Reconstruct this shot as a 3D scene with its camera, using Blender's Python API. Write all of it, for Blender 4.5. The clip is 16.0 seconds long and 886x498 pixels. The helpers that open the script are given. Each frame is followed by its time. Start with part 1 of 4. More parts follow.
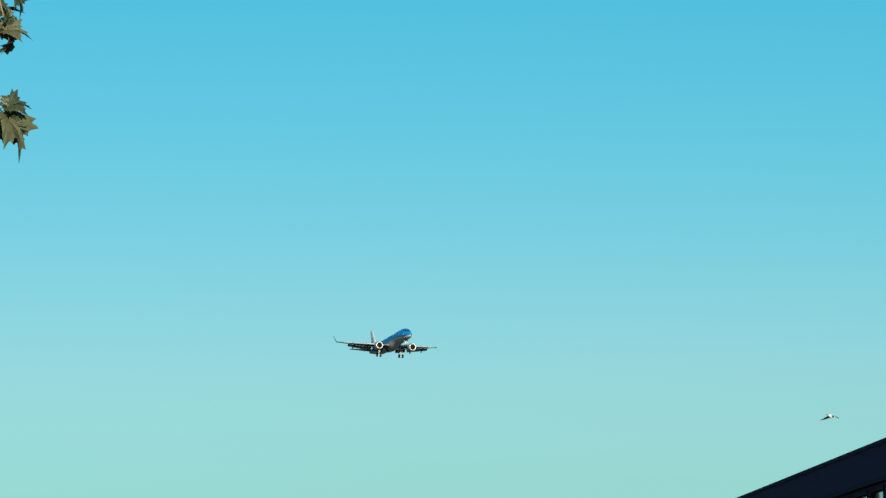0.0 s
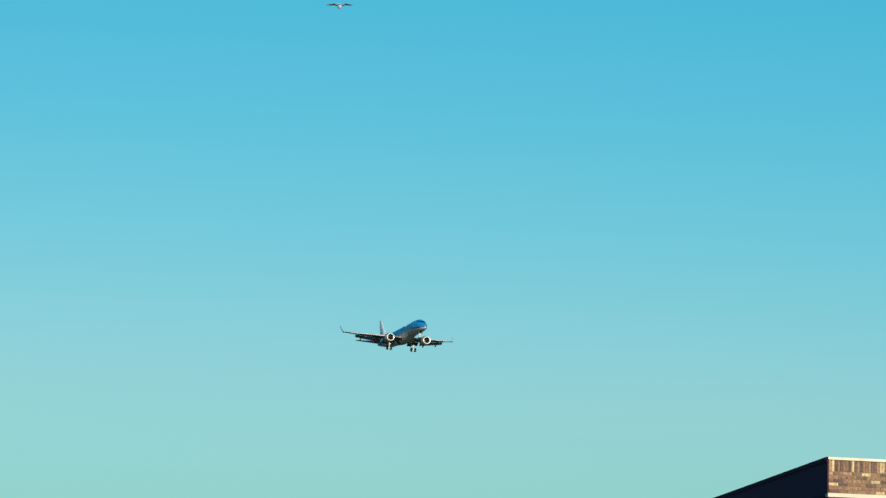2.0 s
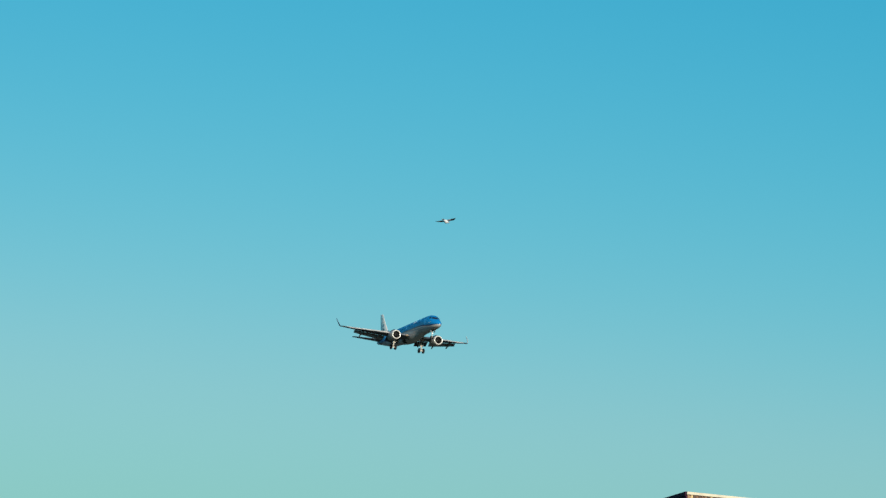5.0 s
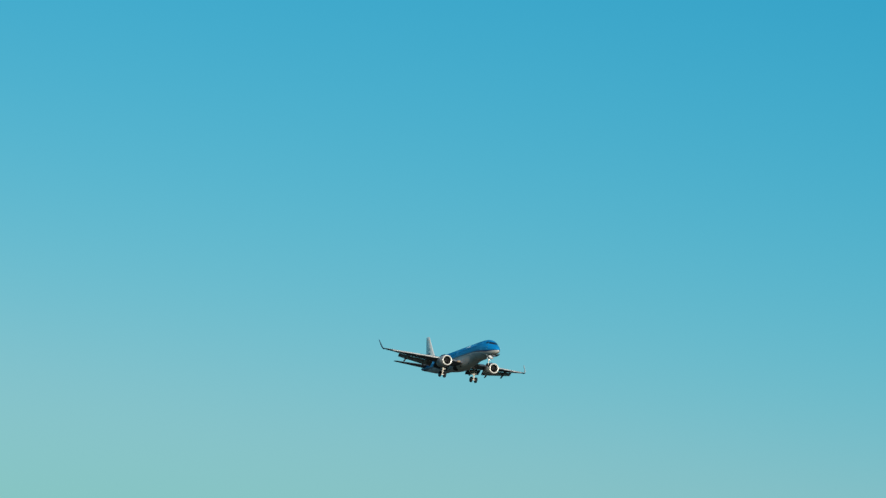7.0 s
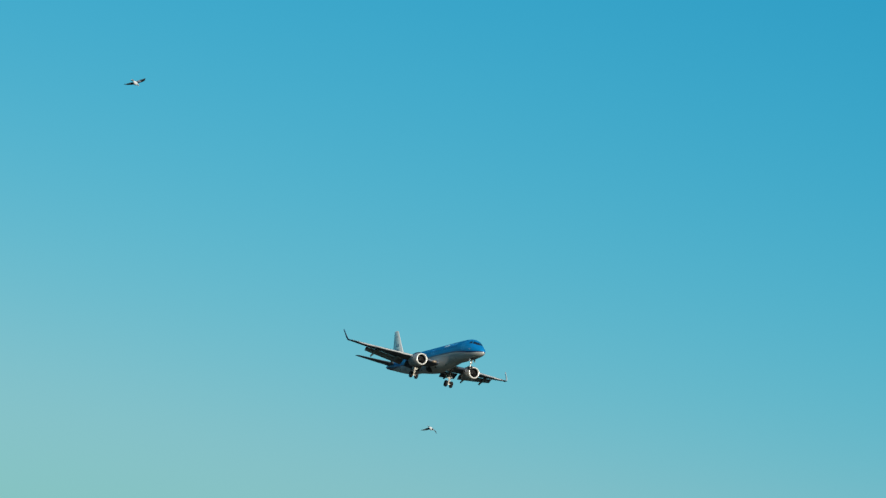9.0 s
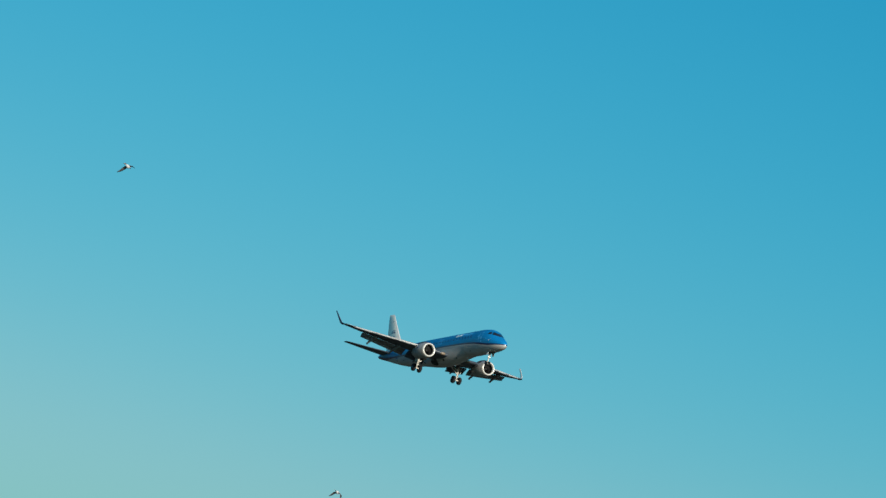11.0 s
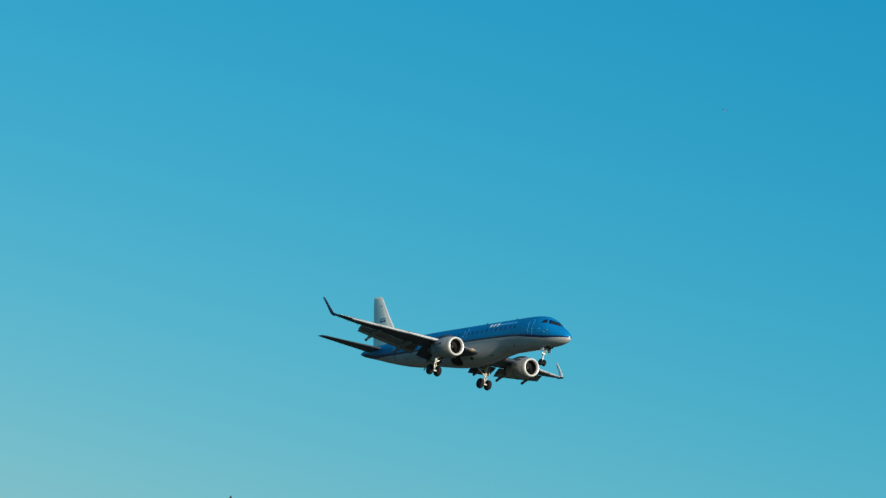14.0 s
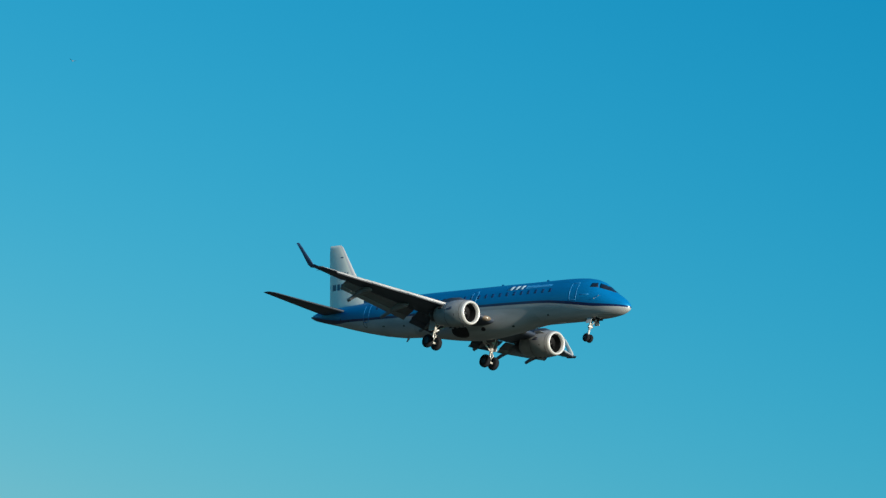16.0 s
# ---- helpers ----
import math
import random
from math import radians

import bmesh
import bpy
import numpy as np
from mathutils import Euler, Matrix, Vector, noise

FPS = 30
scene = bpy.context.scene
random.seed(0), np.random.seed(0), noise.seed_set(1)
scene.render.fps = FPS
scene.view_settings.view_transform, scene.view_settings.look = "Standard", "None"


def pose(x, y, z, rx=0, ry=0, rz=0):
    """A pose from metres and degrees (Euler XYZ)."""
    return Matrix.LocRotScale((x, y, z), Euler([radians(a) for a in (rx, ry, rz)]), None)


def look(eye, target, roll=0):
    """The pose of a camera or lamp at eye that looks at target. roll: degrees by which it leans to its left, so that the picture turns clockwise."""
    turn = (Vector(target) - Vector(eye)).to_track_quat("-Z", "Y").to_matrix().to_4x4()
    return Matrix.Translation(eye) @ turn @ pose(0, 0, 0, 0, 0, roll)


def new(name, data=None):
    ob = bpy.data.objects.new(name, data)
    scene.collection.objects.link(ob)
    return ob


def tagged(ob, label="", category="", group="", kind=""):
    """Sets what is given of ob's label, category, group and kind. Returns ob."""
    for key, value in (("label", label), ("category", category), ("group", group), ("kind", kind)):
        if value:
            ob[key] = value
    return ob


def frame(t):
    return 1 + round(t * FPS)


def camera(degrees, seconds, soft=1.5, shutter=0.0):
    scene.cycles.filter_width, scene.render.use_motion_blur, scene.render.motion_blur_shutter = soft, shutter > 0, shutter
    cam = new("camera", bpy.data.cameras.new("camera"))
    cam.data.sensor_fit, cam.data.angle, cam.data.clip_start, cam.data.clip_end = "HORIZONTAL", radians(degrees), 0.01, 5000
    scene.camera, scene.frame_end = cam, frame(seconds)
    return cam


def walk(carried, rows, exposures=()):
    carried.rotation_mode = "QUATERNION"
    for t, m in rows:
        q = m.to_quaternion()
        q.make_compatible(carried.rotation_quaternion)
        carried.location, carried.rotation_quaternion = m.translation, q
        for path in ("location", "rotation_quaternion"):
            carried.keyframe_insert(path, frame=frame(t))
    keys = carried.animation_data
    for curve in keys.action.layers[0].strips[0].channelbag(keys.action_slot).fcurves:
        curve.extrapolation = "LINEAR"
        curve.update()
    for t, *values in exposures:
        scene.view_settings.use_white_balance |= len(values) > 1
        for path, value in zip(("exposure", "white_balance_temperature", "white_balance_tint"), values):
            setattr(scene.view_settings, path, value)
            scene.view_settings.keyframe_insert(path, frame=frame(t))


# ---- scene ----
# ---- camera and its walk ----
EYE = Vector((0, 0, 1.6))
cam = camera(11.07, 16.0, soft=1.4)
# seconds, bearing from -X towards +Y, elevation, lean (degrees)
PATH = [
    (0, 9.511, 5.720, -1.48), (0.5, 9.656, 5.708, -0.80), (1, 9.816, 5.741, -0.54), (1.5, 9.992, 5.776, -0.15),
    (2, 10.223, 5.795, 0.51), (2.5, 10.783, 6.004, 1.43), (3, 11.213, 6.108, 2.02), (3.5, 11.314, 6.117, 2.61),
    (4, 11.345, 6.032, 3.37), (6.3, 12.541, 6.303, 3.45), (6.5, 12.524, 6.378, 4.12), (7, 12.675, 6.614, 5.52),
    (7.5, 13.174, 6.816, 6.93), (8, 13.865, 6.656, 8.19), (8.5, 14.354, 6.822, 9.21), (9, 14.923, 6.968, 9.66),
    (11.5, 18.263, 7.440, 12.75), (12, 19.226, 7.660, 12.84), (12.5, 20.271, 7.719, 12.63), (13, 21.433, 7.855, 11.92),
    (13.5, 22.670, 7.988, 11.36), (14, 23.948, 8.144, 10.63), (14.5, 25.468, 8.218, 10.70), (15, 27.304, 8.339, 10.75),
    (15.5, 29.258, 8.491, 11.14), (16, 31.638, 8.735, 11.19),
]


def aim(az, el):
    """A unit way by its bearing from -X towards +Y and its elevation, in degrees."""
    a, e = radians(az), radians(el)
    return Vector((-math.cos(a) * math.cos(e), math.sin(a) * math.cos(e), math.sin(e)))


EXPOSURES = [(0, 0.843, 6750, 10), (2, 0.753, 6700, 10), (4, 0.653, 6620, 10), (8, 0.503, 6500, 10), (12, 0.503, 6460, 10), (14, 0.523, 6380, 10), (16, 0.573, 6260, 10)]
walk(cam, [(t, look(EYE, EYE + 100 * aim(az, el), ro)) for t, az, el, ro in PATH], EXPOSURES)

# ---- daylight ----
SUN_EL, SUN_BEARING = 16.0, 4.5  # degrees; bearing of the sun from +X towards +Y
sun_way = Vector((math.cos(radians(SUN_BEARING)) * math.cos(radians(SUN_EL)),
                  math.sin(radians(SUN_BEARING)) * math.cos(radians(SUN_EL)), math.sin(radians(SUN_EL))))
world = bpy.data.worlds.new("world")
scene.world = world
world.use_nodes = True
wn = world.node_tree
wn.nodes.clear()
sky = wn.nodes.new("ShaderNodeTexSky")
sky.sky_type, sky.sun_disc = "NISHITA", False
sky.sun_elevation, sky.sun_rotation = radians(SUN_EL), radians(90 - SUN_BEARING)
sky.altitude, sky.air_density, sky.dust_density, sky.ozone_density = 0, 1.0, 0.6, 2.0
bg = wn.nodes.new("ShaderNodeBackground")
bg.inputs["Strength"].default_value = 0.052
wout = wn.nodes.new("ShaderNodeOutputWorld")
# the deep, red-poor tone of the clear sky
sep, com = wn.nodes.new("ShaderNodeSeparateColor"), wn.nodes.new("ShaderNodeCombineColor")
wn.links.new(sky.outputs[0], sep.inputs[0])


def tone_of(channel, gain, power, most):
    p, g, m = (wn.nodes.new("ShaderNodeMath") for _ in range(3))
    p.operation, g.operation, m.operation = "POWER", "MULTIPLY", "SMOOTH_MIN"
    p.inputs[1].default_value, g.inputs[1].default_value = power, gain
    wn.links.new(sep.outputs[channel], p.inputs[0])
    wn.links.new(p.outputs[0], g.inputs[0])
    wn.links.new(g.outputs[0], m.inputs[0])
    m.inputs[1].default_value, m.inputs[2].default_value = most, 0.4 * most
    wn.links.new(m.outputs[0], com.inputs[channel])


tone_of(0, 0.0134, 3.2, 3.25)
tone_of(1, 1.0, 1.0, 14.0)
tone_of(2, 1.90, 0.75, 14.0)
wn.links.new(com.outputs[0], bg.inputs["Color"])
wn.links.new(bg.outputs[0], wout.inputs["Surface"])

sun = new("sun", bpy.data.lights.new("sun", "SUN"))
sun.data.energy, sun.data.angle, sun.data.color = 5.0, radians(0.6), (1.0, 0.92, 0.77)
sun.matrix_world = look(sun_way * 100, (0, 0, 0))


# ---- materials ----
def mat(name, col, rough=0.5, metal=0.0, var=0.12, scale=3.0, fine=40.0, bump=0.0, coat=0.0, streak=None, spec=0.5, gloss=(1, 1, 1), ior=1.5):
    """A surface with a stain scale and a grain scale; streak stretches the stains along an axis."""
    m = bpy.data.materials.new(name)
    m.use_nodes = True
    n, l = m.node_tree.nodes, m.node_tree.links
    p = n["Principled BSDF"]
    co = n.new("ShaderNodeTexCoord")
    mp = n.new("ShaderNodeMapping")
    mp.inputs["Scale"].default_value = streak or (1, 1, 1)
    info = n.new("ShaderNodeObjectInfo")
    shift = n.new("ShaderNodeVectorMath")  # no two pieces carry the same stains
    shift.operation, shift.inputs[1].default_value = "MULTIPLY_ADD", (7, 7, 7)
    l.new(info.outputs["Random"], shift.inputs[0])
    l.new(co.outputs["Object"], shift.inputs[2])
    l.new(shift.outputs[0], mp.inputs["Vector"])
    big, small = n.new("ShaderNodeTexNoise"), n.new("ShaderNodeTexNoise")
    big.inputs["Scale"].default_value, big.inputs["Detail"].default_value = scale, 4
    small.inputs["Scale"].default_value, small.inputs["Detail"].default_value = fine, 3
    l.new(mp.outputs[0], big.inputs["Vector"])
    l.new(shift.outputs[0], small.inputs["Vector"])
    add = n.new("ShaderNodeMath")
    add.operation = "MULTIPLY_ADD"
    l.new(small.outputs["Fac"], add.inputs[0])
    add.inputs[1].default_value = 0.35
    l.new(big.outputs["Fac"], add.inputs[2])
    rng = n.new("ShaderNodeMapRange")
    rng.inputs["From Min"].default_value, rng.inputs["From Max"].default_value = 0.35, 1.0
    rng.inputs["To Min"].default_value, rng.inputs["To Max"].default_value = 1 - var, 1 + var
    l.new(add.outputs[0], rng.inputs["Value"])
    tone = n.new("ShaderNodeMath")
    tone.operation = "MULTIPLY_ADD"
    l.new(info.outputs["Random"], tone.inputs[0])
    tone.inputs[1].default_value = var * 0.5
    l.new(rng.outputs[0], tone.inputs[2])
    mul = n.new("ShaderNodeVectorMath")
    mul.operation = "SCALE"
    mul.inputs[0].default_value = col
    l.new(tone.outputs[0], mul.inputs["Scale"])
    l.new(mul.outputs[0], p.inputs["Base Color"])
    rr = n.new("ShaderNodeMapRange")
    rr.inputs["To Min"].default_value, rr.inputs["To Max"].default_value = max(0.03, rough - 0.08), min(1, rough + 0.1)
    l.new(big.outputs["Fac"], rr.inputs["Value"])
    l.new(rr.outputs[0], p.inputs["Roughness"])
    p.inputs["Metallic"].default_value, p.inputs["Coat Weight"].default_value = metal, coat
    p.inputs["Specular IOR Level"].default_value, p.inputs["Coat Roughness"].default_value = spec, 0.35
    p.inputs["Specular Tint"].default_value = (*gloss, 1)
    p.inputs["IOR"].default_value = ior
    if bump:
        b = n.new("ShaderNodeBump")
        b.inputs["Strength"].default_value, b.inputs["Distance"].default_value = bump, 0.02
        l.new(add.outputs[0], b.inputs["Height"])
        l.new(b.outputs[0], p.inputs["Normal"])
    return m


LONG = (0.25, 1.5, 1.5)
# the gloss is tinted cyan to put a cyan highlight on the nose
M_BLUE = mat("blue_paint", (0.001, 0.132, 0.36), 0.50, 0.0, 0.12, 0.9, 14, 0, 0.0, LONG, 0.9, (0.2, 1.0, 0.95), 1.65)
M_NAVY = mat("navy_paint", (0.004, 0.016, 0.075), 0.3, 0, 0.1, 2, 20, 0, 0.3)
M_BELLY = mat("grey_belly_paint", (0.407, 0.412, 0.403), 0.44, 0, 0.28, 0.9, 14, 0, 0.3, LONG)
M_WHITE = mat("white_paint", (0.83, 0.83, 0.72), 0.35, 0, 0.06, 1.2, 15, 0, 0.3)
# near-black: the shade under the wings is put into this grey
M_WING = mat("shaded_wing_grey", (0.034, 0.045, 0.064), 0.45, 0, 0.14, 1.0, 12, 0, 0, (1.5, 0.4, 1.5))
M_NACELLE = mat("nacelle_paint", (0.276, 0.276, 0.262), 0.42, 0, 0.34, 1.5, 16, 0, 0.3)
M_METAL = mat("polished_aluminium", (0.86, 0.84, 0.80), 0.38, 1.0, 0.06, 3, 30)
M_LETTER = mat("pale_lettering", (0.30, 0.42, 0.50), 0.4, 0, 0.1, 3, 20)
M_LENS = mat("lamp_lens", (0.20, 0.155, 0.115), 0.22, 0, 0.2, 8, 40, 0, 0.4)
M_OUTLINE = mat("pale_blue_line", (0.03, 0.235, 0.50), 0.4, 0, 0.1, 3, 20)
M_FLAP = mat("flap_grey", (0.13, 0.137, 0.145), 0.5, 0, 0.18, 1.5, 15)
M_AFTFLAP = mat("aft_flap_grey", (0.17, 0.175, 0.18), 0.5, 0, 0.15, 1.5, 15)
# pale line along the leading edge, a sunlit highlight put into the colour
M_EDGE = mat("sunlit_wing_edge", (0.46, 0.455, 0.44), 0.4, 0.1, 0.1, 3, 30)
# darkened likewise, with the slats' shade put into the colour
M_SLAT = mat("shaded_slat_grey", (0.030, 0.035, 0.042), 0.6, 0.0, 0.1, 2, 20)
M_LIP = mat("bright_lip", (0.650, 0.635, 0.604), 0.32, 0.35, 0.05, 3, 30)
M_RIM = mat("wheel_rim", (0.02, 0.02, 0.024), 0.55, 0.2, 0.15, 6, 40)
M_WINGLET = mat("winglet_paint", (0.06, 0.10, 0.19), 0.4, 0, 0.1, 2, 20)
M_STEEL = mat("gear_steel", (0.566, 0.543, 0.490), 0.4, 0.15, 0.15, 6, 40)
M_FAN = mat("fan_titanium", (0.012, 0.012, 0.013), 0.6, 0.3, 0.2, 6, 40)
M_DARK = mat("dark_metal", (0.045, 0.043, 0.045), 0.5, 0.5, 0.2, 6, 40)
M_BAY = mat("wheel_bay", (0.014, 0.014, 0.015), 0.7, 0, 0.2, 6, 40)
M_TYRE = mat("tyre_rubber", (0.008, 0.008, 0.010), 0.85, 0, 0.2, 6, 60, spec=0.2)
M_GLASS = mat("cockpit_glass", (0.012, 0.014, 0.018), 0.08, 0, 0.1, 3, 30, 0, 0.6)
M_CABIN = mat("cabin_window", (0.008, 0.030, 0.10), 0.2, 0, 0.15, 4, 30)
M_FEATHER = mat("white_feathers", (0.383, 0.399, 0.425), 0.8, 0, 0.1, 20, 90)
M_GREYWING = mat("grey_feathers", (0.07, 0.09, 0.125), 0.8, 0, 0.15, 18, 90)
M_BLACKTIP = mat("black_feathers", (0.025, 0.025, 0.028), 0.8, 0, 0.15, 18, 90)
M_BEAK = mat("beak_orange", (0.55, 0.22, 0.03), 0.5, 0, 0.1, 30, 90)
M_LEAF = mat("leaf_green", (0.022, 0.031, 0.012), 0.45, 0, 0.5, 14, 70, 0.4)
M_LEAFBACK = mat("leaf_pale", (0.047, 0.051, 0.022), 0.55, 0, 0.4, 14, 70, 0.4)
M_BARK = mat("bark", (0.13, 0.11, 0.085), 0.9, 0, 0.35, 7, 40, 0.8)
M_BRICK = mat("brown_brick", (0.121, 0.065, 0.038), 0.85, 0, 0.8, 17, 60, 0.6)
M_MORTAR = mat("mortar", (0.146, 0.113, 0.076), 0.9, 0, 0.2, 12, 70, 0.5)
M_COPING = mat("pale_stone", (0.398, 0.352, 0.275), 0.75, 0, 0.15, 5, 50, 0.3)
M_CLAD = mat("dark_cladding", (0.052, 0.014, 0.040), 0.85, 0, 0.25, 2.5, 30, 0.1, spec=0.1)
M_FRAME = mat("dark_frame", (0.034, 0.011, 0.026), 0.8, 0, 0.2, 5, 40, spec=0.06)
M_BLIND = mat("white_blind", (0.70, 0.72, 0.70), 0.7, 0, 0.1, 5, 40)
M_PANE = mat("window_pane", (0.03, 0.04, 0.05), 0.05, 0, 0.1, 2, 20, 0, 0.5)
M_ROOF = mat("roof_felt", (0.05, 0.05, 0.052), 0.9, 0, 0.25, 2, 40, 0.3)
# kept this dark to cut the light bounced onto the airliner's undersides
M_GRASS = mat("bounce_darkened_grass", (0.022, 0.026, 0.016), 0.95, 0, 0.4, 0.15, 3, 0.5)


# ---- mesh helpers ----
def part(name, bm, material, parent, label=""):
    """Links a bmesh as one mesh object under a thing or a part."""
    me = bpy.data.meshes.new(name)
    bmesh.ops.recalc_face_normals(bm, faces=bm.faces)
    bm.to_mesh(me)
    bm.free()
    for m in material if isinstance(material, (list, tuple)) else [material]:
        me.materials.append(m)
    ob = new(name, me)
    ob.parent = parent
    if label:
        ob["label"] = label
    return ob


def smooth(bm, deg=35):
    for f in bm.faces:
        f.smooth = True
    for e in bm.edges:
        if len(e.link_faces) == 2 and e.calc_face_angle(0) > radians(deg):
            e.smooth = False
    return bm


def loft(bm, rings, cap=True, closed=True, mi=None):
    """Joins rings of points with the same count; closed rings are tubes. mi(i, j) picks the material of a face."""
    vs = [[bm.verts.new(p) for p in r] for r in rings]
    n = len(vs[0])
    for i in range(len(vs) - 1):
        for j in range(n if closed else n - 1):
            k = (j + 1) % n
            f = bm.faces.new((vs[i][j], vs[i][k], vs[i + 1][k], vs[i + 1][j]))
            if mi:
                f.material_index = mi(i, j)
    if cap:
        bm.faces.new(vs[0])
        bm.faces.new(vs[-1])
    return bm


def tube(bm, pts, radii, n=12):
    """A round bar along points with a radius at each."""
    pts = [Vector(p) for p in pts]
    rings = []
    for i, p in enumerate(pts):
        d = (pts[min(i + 1, len(pts) - 1)] - pts[max(i - 1, 0)]).normalized()
        a = d.orthogonal().normalized() if abs(d.z) > 0.95 else d.cross(Vector((0, 0, 1))).normalized()
        b = d.cross(a)
        r = radii[i] if isinstance(radii, (list, tuple)) else radii
        rings.append([p + r * (math.cos(2 * math.pi * k / n) * a + math.sin(2 * math.pi * k / n) * b) for k in range(n)])
    return loft(bm, rings)


def box(bm, lo, hi, bevel=0.0):
    r = bmesh.ops.create_cube(bm, size=1)
    lo, hi = Vector(lo), Vector(hi)
    for v in r["verts"]:
        v.co = (lo + hi) / 2 + Vector([v.co[i] * (hi - lo)[i] for i in range(3)])
    if bevel:
        bmesh.ops.bevel(bm, geom=list({e for v in r["verts"] for e in v.link_edges}), offset=bevel, segments=2, affect="EDGES")
    return bm


def prism(bm, poly, z0, z1):
    """An upright block over a plan outline."""
    lo = [bm.verts.new((p[0], p[1], z0)) for p in poly]
    hi = [bm.verts.new((p[0], p[1], z1)) for p in poly]
    n = len(poly)
    for i in range(n):
        bm.faces.new((lo[i], lo[(i + 1) % n], hi[(i + 1) % n], hi[i]))
    bm.faces.new(lo[::-1])
    bm.faces.new(hi)
    return bm


def spin(bm, prof, centre, axis="x", n=32, cap=False):
    """A turned shape: prof is (place along the axis, radius)."""
    cx, cy, cz = centre
    rings = []
    for a, r in prof:
        ring = []
        for k in range(n):
            c, s = r * math.cos(2 * math.pi * k / n), r * math.sin(2 * math.pi * k / n)
            ring.append((cx + a, cy + c, cz + s) if axis == "x" else (cx + c, cy + a, cz + s))
        rings.append(ring)
    return loft(bm, rings, cap=cap)


# ---- ground ----
# never in view; its dark colour limits the bounced light
bm = bmesh.new()
bmesh.ops.create_grid(bm, x_segments=40, y_segments=40, size=4500)
ground = part("ground", bm, M_GRASS, None)
tagged(ground, "unseen flat green grassland reaching to the horizon, darkened to bounce little light", "ground", kind="structure")


# ---- the airliner ----
SW = 17.0  # the airliner's origin lies this far behind its nose tip, on the fuselage axis
STATIONS = [  # behind the nose, top, bottom, half width
    (0, -0.600, -0.700, 0.05), (0.06, -0.460, -0.830, 0.19), (0.25, -0.256, -0.956, 0.36), (0.6, 0.012, -1.087, 0.56), (1, 0.256, -1.184, 0.74),
    (1.5, 0.520, -1.250, 0.91), (2, 0.817, -1.303, 1.05), (2.5, 1.163, -1.337, 1.17), (3, 1.470, -1.350, 1.27), (3.6, 1.690, -1.385, 1.36),
    (4.4, 1.840, -1.400, 1.44), (5.4, 1.920, -1.405, 1.49), (6.6, 1.945, -1.405, 1.505), (9, 1.945, -1.405, 1.505), (12, 1.945, -1.405, 1.505),
    (15, 1.945, -1.422, 1.505), (18, 1.945, -1.472, 1.505), (21, 1.945, -1.509, 1.505), (23, 1.922, -1.515, 1.505), (25, 1.875, -1.420, 1.48),
    (27, 1.803, -1.167, 1.38), (29, 1.717, -0.813, 1.2), (31, 1.600, -0.400, 0.97), (33, 1.520, 0.050, 0.7), (34.5, 1.420, 0.360, 0.48),
    (35.5, 1.280, 0.580, 0.3), (36, 1.140, 0.740, 0.17), (36.2, 1.020, 0.860, 0.05),
]
ST = np.array(STATIONS)


def section(s):
    """Centre height, half height and half width of the fuselage at a station."""
    t, b, w = (float(np.interp(s, ST[:, 0], ST[:, k])) for k in (1, 2, 3))
    return (t + b) / 2, (t - b) / 2, w


def skin(s, th, off=0.0, side=-1):
    """A point of the fuselage skin at a station and an angle over the horizontal; side -1 is starboard."""
    zc, h, w = section(s)
    return Vector((SW - s, side * (w + off) * math.cos(th), zc + (h + off) * math.sin(th)))


def angle_of(s, z):
    zc, h, w = section(s)
    return math.asin(max(-0.98, min(0.98, (z - zc) / h)))


def band_top(s):
    return float(np.interp(s, [0, 0.4, 1.5, 2.8, 4.2, 5.6, 7, 8.6, 11.6, 14.8, 18, 21.2, 24.6, 28.2, 32.2, 34, 36.2], [-0.60, -0.56, -0.52, -0.46, -0.32, -0.17, -0.03, 0.06, 0.12, 0.15, 0.10, 0.0, -0.03, 0.06, 0.27, 0.52, 0.95]))


def bulge(s, deg):
    """How far the belly fairing stands off the hull at a station and an angle in degrees."""
    u = max(0.0, min(1.0, (s - 8.4) / 14.8))
    v = max(0.0, min(1.0, (76 - abs(deg + 90)) / 60))
    return -0.02 + 0.73 * math.sin(math.pi * u) ** 1.45 * v * v * (3 - 2 * v)


def under(s, y):
    """The height of the belly fairing's skin at a station and a distance off the middle."""
    pts = [skin(s, radians(d), bulge(s, d), 1) for d in range(-90, -24, 3)]
    return float(np.interp(abs(y), [q.y for q in pts], [q.z for q in pts]))


